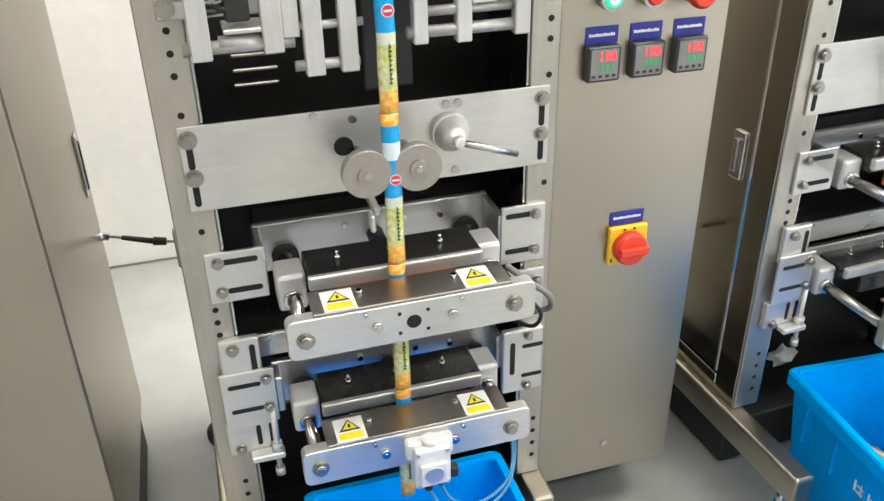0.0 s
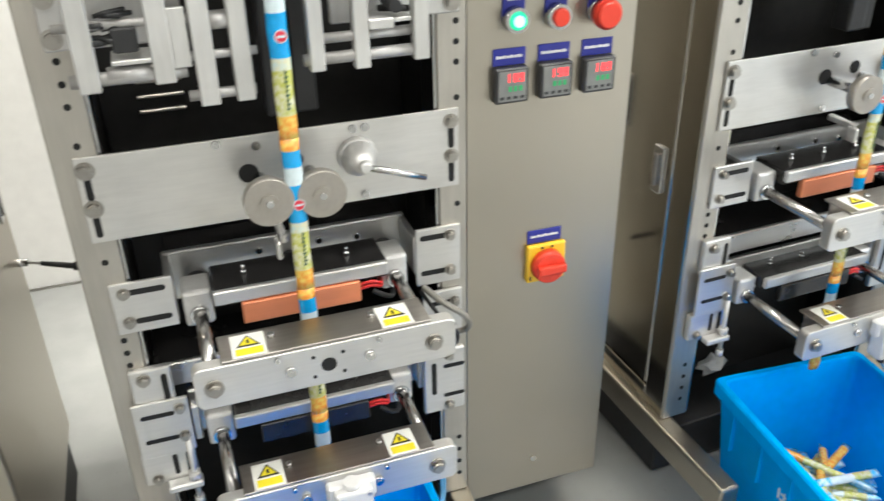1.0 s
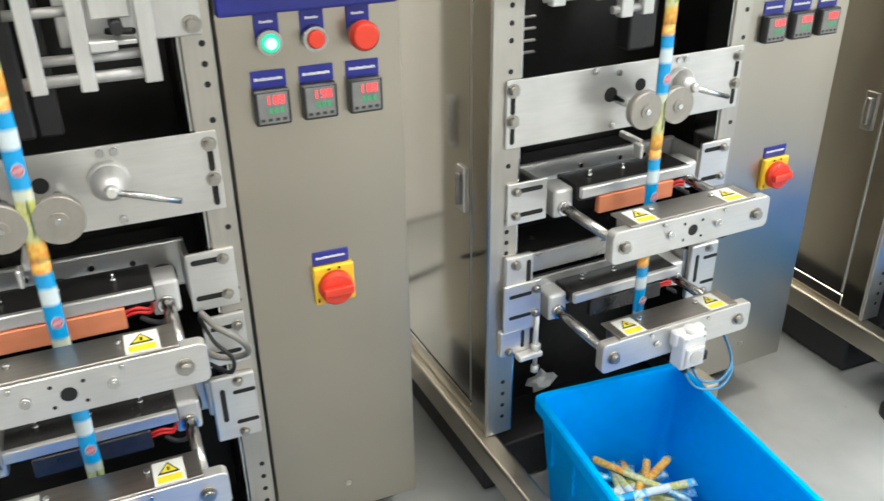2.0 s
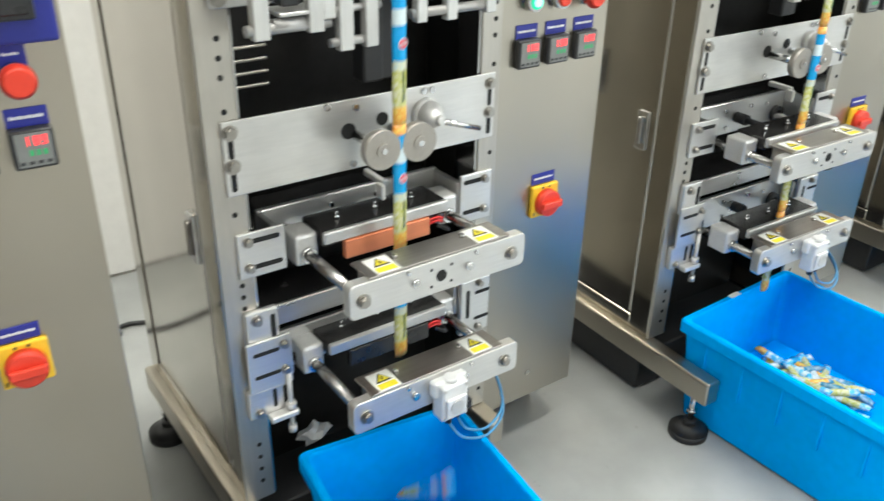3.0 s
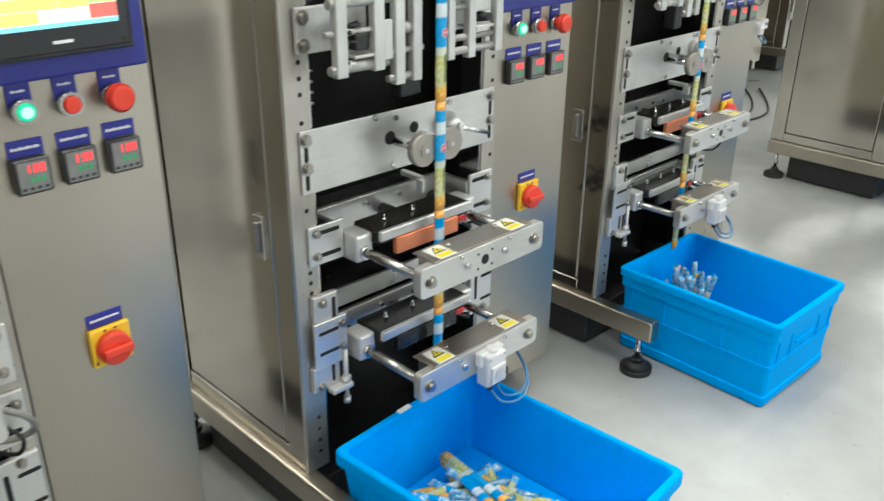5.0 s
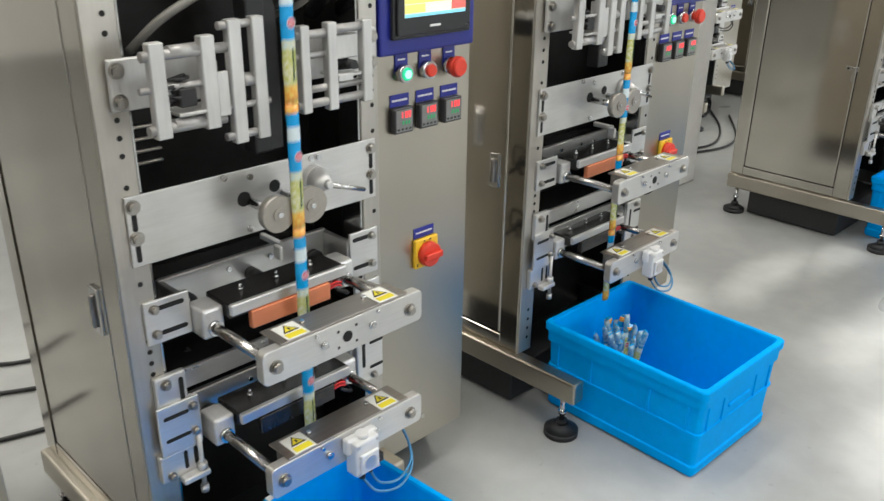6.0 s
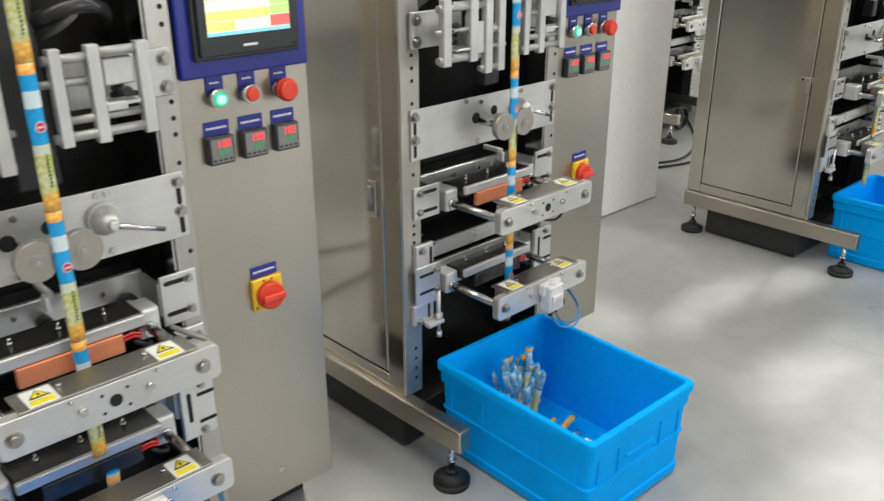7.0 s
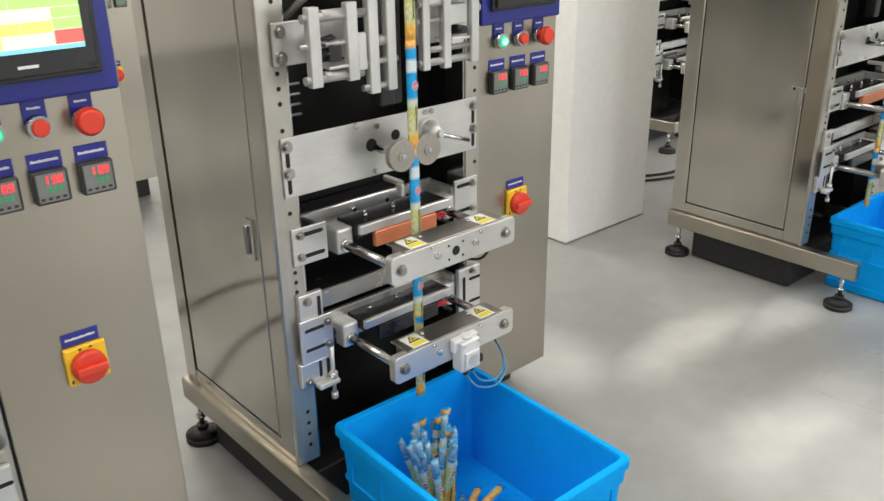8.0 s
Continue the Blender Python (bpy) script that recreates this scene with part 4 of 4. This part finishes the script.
part("side_cable", tube(tube(B(), [(0.770, 0.25, 0.980), (0.785, 0.26, 1.03), (0.765, 0.27, 1.08), (0.7300, 0.27, 1.10)], 0.004, 6), [(0.785, 0.24, 0.978), (0.800, 0.25, 1.06), (0.775, 0.26, 1.13), (0.7300, 0.26, 1.16)], 0.005, 6), HOSE_GREY, machines["M3"], "grey cables above the connector")


# ---- crates ----
def build_crate(w, d, h, stepped):
    """Open stacking crate with half width w, half depth d and height h. stepped: a deep rim band, a mid ledge and a notched foot; else a plain tapered tub with upright ribs."""
    t = 0.004
    crate = tagged(new("crate"), "blue plastic stacking crate with a stepped rim, holding sticks" if stepped else "blue plastic tub crate with upright ribs, holding sticks", "crate", "blue crates")
    bm = B()

    def outline(inset, z, r=0.014):
        pts = []
        for cx, cy, a0 in ((1, 1, 0), (-1, 1, 90), (-1, -1, 180), (1, -1, 270)):
            for i in range(5):
                a = radians(a0 + 22.5 * i)
                pts.append(((w - inset - r) * cx + r * math.cos(a), (d - inset - r) * cy + r * math.sin(a), z))
        return [bm.verts.new(p) for p in pts]

    # (inset, height) from the bottom up the outside, over the rim and down the inside
    if stepped:
        profile = [(0.018, 0.004), (0.014, 0.008), (0.013, 0.030), (0.017, 0.033), (0.014, h * 0.47), (0.010, h * 0.475), (0.010, h * 0.50), (0.0135, h * 0.505), (0.011, h - 0.056), (0.006, h - 0.053), (0.005, h - 0.024), (0.0, h - 0.021), (0.0, h - 0.003), (0.002, h)]
        floor_inset, slope = 0.026, 0.020
    else:
        profile = [(0.032, 0.004), (0.028, 0.010), (0.010, h - 0.032), (0.0, h - 0.028), (0.0, h - 0.004), (0.003, h)]
        floor_inset, slope = 0.036, 0.014
    profile += [(0.013, h), (0.015, h - 0.005), (0.5 * (slope + floor_inset), h * 0.5), (floor_inset, 0.016), (floor_inset + 0.006, 0.010)]
    chain = [outline(inset, z) for inset, z in profile]
    n = len(chain[0])
    for p, q in zip(chain, chain[1:]):
        for i in range(n):
            bm.faces.new((p[i], p[(i + 1) % n], q[(i + 1) % n], q[i])).smooth = False
    bm.faces.new(chain[0][::-1])
    bm.faces.new(chain[-1])
    part("tub", bm, CRATE_BLUE, crate)
    if stepped:
        # foot runners with a gap in the middle of each side, corner pads and grip recess frames
        for sy in (-1, 1):
            for x0, x1 in ((-w + 0.022, -0.055), (0.055, w - 0.022)):
                part("foot_runner", box(B(), x0, x1, sy * (d - 0.030) - 0.010, sy * (d - 0.030) + 0.010, 0.0, 0.0042, 0.001), CRATE_BLUE, crate)
            yf = sy * (d - 0.0125)
            for x0, x1 in ((-w + 0.040, -0.072), (0.072, w - 0.040)):
                part("panel_rib", box(B(), x0, x0 + 0.006, yf - 0.004, yf + 0.004, h * 0.51, h - 0.058, 0.001), CRATE_BLUE, crate)
                part("panel_rib", box(B(), x1 - 0.006, x1, yf - 0.004, yf + 0.004, h * 0.51, h - 0.058, 0.001), CRATE_BLUE, crate)
            part("grip_lip", box(B(), -0.050, 0.050, yf - 0.005, yf + 0.005, h * 0.60, h * 0.64, 0.003), CRATE_BLUE, crate)
        for sx in (-1, 1):
            for y0, y1 in ((-d + 0.022, -0.070), (0.070, d - 0.022)):
                part("foot_runner", box(B(), sx * (w - 0.030) - 0.010, sx * (w - 0.030) + 0.010, y0, y1, 0.0, 0.0042, 0.001), CRATE_BLUE, crate)
            xf = sx * (w - 0.0125)
            for yy in (-d + 0.045, -0.085, 0.085, d - 0.045):
                part("panel_rib", box(B(), xf - 0.004, xf + 0.004, yy - 0.003, yy + 0.003, h * 0.51, h - 0.058, 0.001), CRATE_BLUE, crate)
    else:
        for sx in (-1, 1):
            for k in range(5):
                yy = (k - 2) * d * 0.36
                part("rib", box(B(), sx * (w - 0.013) - 0.004, sx * (w - 0.013) + 0.004, yy - 0.003, yy + 0.003, h * 0.50, h - 0.029, 0.001), CRATE_BLUE, crate)
        for sy in (-1, 1):
            for k in range(4):
                xx = (k - 1.5) * w * 0.44
                part("rib", box(B(), xx - 0.003, xx + 0.003, sy * (d - 0.013) - 0.004, sy * (d - 0.013) + 0.004, h * 0.50, h - 0.029, 0.001), CRATE_BLUE, crate)
        part("foot_ring", box(B(), -w + 0.045, w - 0.045, -d + 0.045, d - 0.045, 0.0, 0.0045, 0.001), CRATE_BLUE, crate)
    return crate


CRATES = {"C1": (0.237, -0.243, 0.0), "C2": (1.111, -0.216, -4.0), "C3": (2.063, -0.254, 4.0), "C4": (3.104, -0.138, -1.0), "C5": (4.980, -0.247, 0.0)}
CRATE_SIZES = {"C3": (0.196, 0.256, 0.255, False), "C1": (0.160, 0.236, 0.245, False), "C2": (0.157, 0.236, 0.245, False)}
crates = {}
for key, (cx, cy, turn) in CRATES.items():
    crates[key] = build_crate(*CRATE_SIZES.get(key, (0.186, 0.234, 0.245, True)))
    crates[key].matrix_world = pose(cx, cy, 0, 0, 0, turn)
# white print on one crate, small white label on another
bm = B()
for k in range(5):
    for u0, u1, v0, v1 in ((0.0, 0.004, 0, 0.03), (0.007, 0.026, 0.0245, 0.028), (0.007, 0.026, 0.013, 0.016), (0.015, 0.018, 0.0, 0.03), (0.007, 0.026, 0.0, 0.003), (0.022, 0.025, 0.004, 0.013)):
        box(bm, -0.1425, -0.136, 0.03 - 0.034 * k - u1, 0.03 - 0.034 * k - u0, 0.140 + v0, 0.140 + v1, 0)
part("print_bars", bm, WHITE_PRINT, crates["C2"], "row of white printed marks")
part("raised_bottom", box(B(), -0.162, 0.162, -0.222, 0.222, 0.074, 0.082, 0.001), CRATE_BLUE, crates["C3"], "bottom of the crate nested inside")
part("label", box(B(), -0.030, 0.004, 0.2425, 0.2550, 0.2552, 0.2560, 0), WHITE_PRINT, crates["C3"], "small white paper label")


# ---- filled sticks ----
STICK = 0.200


def stick_mesh(loose, pale=False):
    """The printed tube of one stick; a loose one has pale clear ends, one in the film runs on into the next."""
    if pale:
        bands = [(0.0, 0.022, 8), (0.022, 0.060, 2), (0.060, 0.110, 1), (0.110, 0.138, 8), (0.138, 0.160, 0), (0.160, 0.200, 8)]
    elif loose:
        bands = [(0.0, 0.012, 6), (0.012, 0.072, 3), (0.072, 0.138, 2), (0.138, 0.150, 7), (0.150, 0.200, 6)]
    else:
        bands = [(0.0, 0.028, 3), (0.028, 0.080, 2), (0.080, 0.094, 7), (0.094, 0.143, 0), (0.143, 0.165, 1), (0.165, 0.186, 0), (0.186, 0.200, 3)]
    cuts = sorted({b[0] for b in bands} | {0.200, 0.012, 0.045, 0.06, 0.072, 0.11, 0.125, 0.138, 0.188})
    bm = B()
    rings = []
    seg = 12
    for z in cuts:
        end = min(z, STICK - z)
        full = min(1.0, (0.25 if loose else 0.75) + end / 0.016)
        hx = (0.0082 if loose else 0.0112) + 0.0012 * (1 - full)
        hy = 0.0009 + 0.0062 * full
        rings.append([bm.verts.new((hx * math.cos(2 * math.pi * k / seg) + 0.0004 * math.sin(z * 90), hy * math.sin(2 * math.pi * k / seg) * (1 + 0.08 * math.sin(z * 140)), z)) for k in range(seg)])
    for z0, p, q in zip(cuts, rings, rings[1:]):
        mat = [b[2] for b in bands if b[0] <= z0 + 1e-6 < b[1]][0]
        for k in range(seg):
            f = bm.faces.new((p[k], p[(k + 1) % seg], q[(k + 1) % seg], q[k]))
            f.material_index, f.smooth = mat, True
    bm.faces.new(rings[0][::-1])
    bm.faces.new(rings[-1])
    # red mark and lettering bars on the print
    cyl(bm, (0.002, -0.0068, 0.118), (0.002, -0.0076, 0.118), 0.0074, seg=14, mat=1)
    cyl(bm, (0.002, -0.0076, 0.118), (0.002, -0.0079, 0.118), 0.0062, seg=14, mat=4)
    box(bm, -0.0025, 0.0065, -0.0083, -0.0080, 0.1168, 0.1192, 0, 1)
    for k in range(9):
        box(bm, 0.0004 + 0.0006 * (k % 3), 0.0040 + 0.0008 * (k % 2), -0.0081, -0.0066, 0.036 + 0.0052 * k, 0.0380 + 0.0052 * k, 0, 5)
    box(bm, 0.0018, 0.0026, -0.0081, -0.0066, 0.036, 0.082, 0, 5)
    mesh = bpy.data.meshes.new("filled_stick")
    bm.to_mesh(mesh)
    bm.free()
    for m in (FILM_BLUE, FILM_WHITE, FILM_GREEN, FILM_ORANGE, FILM_RED, GREEN_PRINT, FILM_CLEAR, FILM_CREAM, FILM_CYAN):
        mesh.materials.append(m)
    return mesh


GREEN_PRINT = material("film_dark_green_print", (0.04, 0.10, 0.04), 0.35)
film_data, stick_data, pale_data = stick_mesh(False), stick_mesh(True), stick_mesh(True, True)


def stick(m, label, group, data=None):
    ob = new("filled_stick", data or stick_data)
    ob.matrix_world = m
    return tagged(ob, label, "stick sachet", group)


rng = random.Random(7)


def inside(m, limit_x=0.112, limit_y=0.182, low=0.010):
    """Both ends of a stick at m, in the crate's own space, are clear of the walls."""
    ends = [m @ Vector((0, 0, z)) for z in (0.0, STICK)]
    return all(abs(p.x) < limit_x + 0.06 * max(0, p.z) and abs(p.y) < limit_y + 0.06 * max(0, p.z) and p.z > low for p in ends)


def lying(crate_key, cx, cy, sx, sy, count, top=0.05, bottom=0.012):
    """Sticks lying crossed in a crate."""
    x, y, turn = CRATES[crate_key]
    for k in range(count):
        for attempt in range(60):
            rise = k / count
            layer = bottom + 0.010 + top * rise * (1 - 0.3 * rng.random())
            near = 1 - 0.45 * rise
            m = pose(cx + near * rng.uniform(-sx, sx), cy + near * rng.uniform(-sy, sy), layer, 0, 0, rng.uniform(0, 360)) @ pose(0, 0, 0, 0, rng.uniform(-40, 40), 0) @ pose(0, 0, 0, 90 + rng.uniform(-1, 1) * (5 + 9 * rise), 0, 0) @ Matrix.Translation((0, 0, -STICK / 2))
            if inside(m, low=bottom + 0.001):
                stick(pose(x, y, 0, 0, 0, turn) @ m, "printed drink stick lying loose in a blue crate", "sticks in crates", pale_data if rng.random() < 0.55 else stick_data)
                break


def standing(crate_key, cx, cy, spread, count, lean, back=0):
    """Sticks standing in a leaning bunch in a crate."""
    x, y, turn = CRATES[crate_key]
    for k in range(count):
        for attempt in range(60):
            u, v = rng.uniform(-1, 1), rng.uniform(-1, 1)
            m = pose(cx + u * spread, cy + v * spread, 0.012 + rng.uniform(0, 0.035), 0, 0, 0) @ pose(0, 0, 0, -v * lean - back + rng.uniform(-5, 5), u * lean + rng.uniform(-5, 5), rng.uniform(-70, 70))
            if inside(m, 0.134, 0.188):
                stick(pose(x, y, 0, 0, 0, turn) @ m, "printed drink stick standing upright in a blue crate", "sticks in crates")
                break


lying("C2", -0.02, 0.06, 0.06, 0.09, 50, 0.10)
lying("C3", 0.02, 0.07, 0.09, 0.10, 40, 0.035, 0.084)
lying("C1", 0.0, 0.05, 0.08, 0.10, 12)
standing("C4", -0.035, 0.085, 0.030, 20, 14, 3)
lying("C4", -0.01, 0.02, 0.04, 0.04, 14, 0.03)
lying("C5", 0.0, 0.05, 0.06, 0.08, 8)


# crumpled film scrap caught behind a crate
scrap = B()
bmesh.ops.create_icosphere(scrap, subdivisions=2, radius=0.03)
for v in scrap.verts:
    fold = 0.62 + 0.5 * rng.random()
    v.co = Vector((v.co.x * fold * 1.25, v.co.y * fold * 0.7, v.co.z * fold * 0.75))
scrap = part("film_scrap", scrap, NYLON)
scrap.matrix_world = pose(1.048, 0.13, 0.185, 0, 0, 12)
tagged(scrap, "crumpled pale film scrap lying behind a blue crate", "film scrap")


# ---- cables on the floor, bits behind ----
def floor_cable(points, r=0.006, mat=None):
    cable = part("floor_cable", tube(B(), [(x, y, r + 0.001) for x, y in points], r), mat or RUBBER)
    return tagged(cable, "black power cable lying on the floor", "cable", "floor cables")


floor_cable([(1.55, 1.45), (1.85, 1.32), (2.05, 1.22), (2.35, 1.30), (2.7, 1.2)])
floor_cable([(1.50, 1.30), (1.80, 1.15), (2.10, 1.02), (2.5, 0.95), (2.8, 0.7)])
floor_cable([(1.6, 0.95), (1.85, 0.88), (2.1, 0.80), (2.3, 0.62)])
floor_cable([(5.0, 1.35), (5.3, 1.12), (5.55, 1.05), (5.9, 1.2), (6.3, 1.5)])
floor_cable([(5.0, 1.25), (5.35, 1.02), (5.7, 1.0), (6.2, 1.3)])
floor_cable([(0.45, 0.95), (0.7, 0.90), (0.9, 0.98), (1.05, 0.85)])
coil = B()
for k in range(4):
    r = 0.058 + 0.004 * (k % 2)
    loop = [(6.06 + r * math.cos(2 * math.pi * i / 14 + 0.4 * k), 1.39 + 0.006 * k, 0.066 + r * math.sin(2 * math.pi * i / 14 + 0.4 * k)) for i in range(15)]
    tube(coil, loop, 0.0045, 6)
tagged(part("cable_coil", coil, RUBBER), "black cable coil standing on the floor behind a machine", "cable coil")
# grey sensor cable hanging between the first cabinet and the next frame
cable = part("hanging_cable", tube(B(), [(-0.20, 0.46, 0.50), (-0.16, 0.455, 0.494), (-0.12, 0.45, 0.482), (-0.04, 0.44, 0.472)], 0.0026), HOSE_GREY)
part("plug", cyl(cyl(B(), (-0.152, 0.454, 0.4920), (-0.100, 0.4475, 0.4795), 0.0042, 0.0055, seg=12), (-0.100, 0.4475, 0.4795), (-0.078, 0.445, 0.4765), 0.0080, 0.0070, seg=12), RUBBER, cable, "black cable plug")
part("socket", cyl(B(), (-0.200, 0.460, 0.5000), (-0.172, 0.4565, 0.4960), 0.0085, 0.0065, seg=12), CHROME, cable, "metal cable socket")
tagged(cable, "short grey cable with a black plug between two machines", "cable")


# ---- what moves: jaws open and close, film is drawn down, cut sticks drop ----
# closing and opening times of each machine's jaws, in seconds
CYCLES = {
    "M1": [(-0.05, 0.53), (1.16, 1.69), (2.36, 2.87)],
    "M2": [(0.06, 0.48), (1.24, 1.66), (2.42, 2.84), (3.61, 4.04), (4.75, 5.22)],
    "M3": [(1.70, 2.22), (2.87, 3.40), (4.03, 4.56), (5.22, 5.74), (6.38, 6.92), (7.57, 8.06)],
    "M4": [(2.65, 3.10), (3.84, 4.29), (5.02, 5.47), (6.18, 6.65), (7.40, 7.80)],
    "M5": [(6.80, 7.25)],
}
JAW_SHIFT = {"M1": (-0.004, 0.0), "M2": (0.004, 0.004), "M3": (-0.010, -0.030), "M4": (0.012, 0.006), "M5": (0.0, 0.0)}
OPENING = 0.040
FILM_Y = {"M1": -0.0735, "M2": -0.0735, "M3": -0.085, "M4": -0.0735, "M5": -0.0735}
REST = {"M1": (0.055, 70, 85), "M2": (0.075, 80, 92), "M3": (0.112, 80, 92), "M4": (0.02, 8, 22), "M5": (0.055, 70, 85)}
DROPS = {"M1": (0.02, 0.0), "M2": (-0.02, 0.02), "M3": (0.0, 0.02), "M4": (0.0, 0.03), "M5": (0.0, 0.0)}


def jaw_rows(cycles, shift, sign):
    """Jaws stand open, close at the first time of a cycle and open at the second."""
    half = 0.07
    marks = [(0.0, OPENING)] if cycles[0][0] > half else [(0.0, OPENING * max(0.0, min(1.0, (cycles[0][0] + half) / (2 * half))))]
    for t0, t1 in cycles:
        marks += [(t0 - half, OPENING), (t0 + half, 0.0), (t1 - half, 0.0), (t1 + half, OPENING)]
    marks = [marks[0]] + [m for m in marks[1:] if 0.03 < m[0] < 7.97]
    marks.append((8.0, marks[-1][1]))
    return [(t, pose(shift[0], shift[1] + sign * opened, 0)) for t, opened in marks]


def film_rows(key, index, start_slot):
    """One stick of the film: drawn down a length after each opening; below the lower jaw it drops into the crate."""
    base = machines[key].matrix_basis
    fx, fy = 0.2285, FILM_Y[key]
    slot = start_slot
    out = []

    def at(z):
        return base @ pose(fx, fy, z)

    z = 0.260 + STICK * slot
    out.append((0.0, at(z)))
    for n, (t0, t1) in enumerate(CYCLES[key]):
        if t1 + 0.5 > 8.0 and slot > 0:
            if t1 + 0.04 < 7.9:
                out.append((t1 + 0.04, at(z)))
                z -= STICK * (8.0 - t1 - 0.04) / 0.5
                out.append((8.0, at(z)))
            break
        if slot > 0:
            out.append((t1 + 0.04, at(z)))
            z -= STICK
            slot -= 1
            out.append((t1 + 0.50, at(z)))
        else:
            if t1 + 0.30 < 8.0:
                dx, dy = DROPS[key]
                r = random.Random(index * 31 + n)
                out.append((t1 - 0.02, at(z)))
                out.append((t1 + 0.10, base @ pose(fx, fy - 0.01, z - 0.06, 4, 3, 10)))
                out.append((t1 + 0.22, base @ pose(fx + dx, fy - 0.04 + dy, REST[key][0] + 0.01 * n, r.uniform(*REST[key][1:]), r.uniform(-10, 10), r.uniform(-45, 45))))
            break
    if out[-1][0] < 7.97:
        out.append((8.0, out[-1][1]))
    return out


def motions():
    for key, cycles in CYCLES.items():
        for child in machines[key].children:
            kind = child.name.split(".")[0]
            if kind.endswith("front_jaw"):
                walk(child, jaw_rows(cycles, JAW_SHIFT[key], -1))
            elif kind.endswith("rear_jaw"):
                walk(child, jaw_rows(cycles, JAW_SHIFT[key], 1))
        for k in range(len(cycles) + 6):
            ob = stick(machines[key].matrix_basis, "printed film tube hanging in the packing machine", "film in the machines", film_data)
            walk(ob, film_rows(key, k, k))


motions()
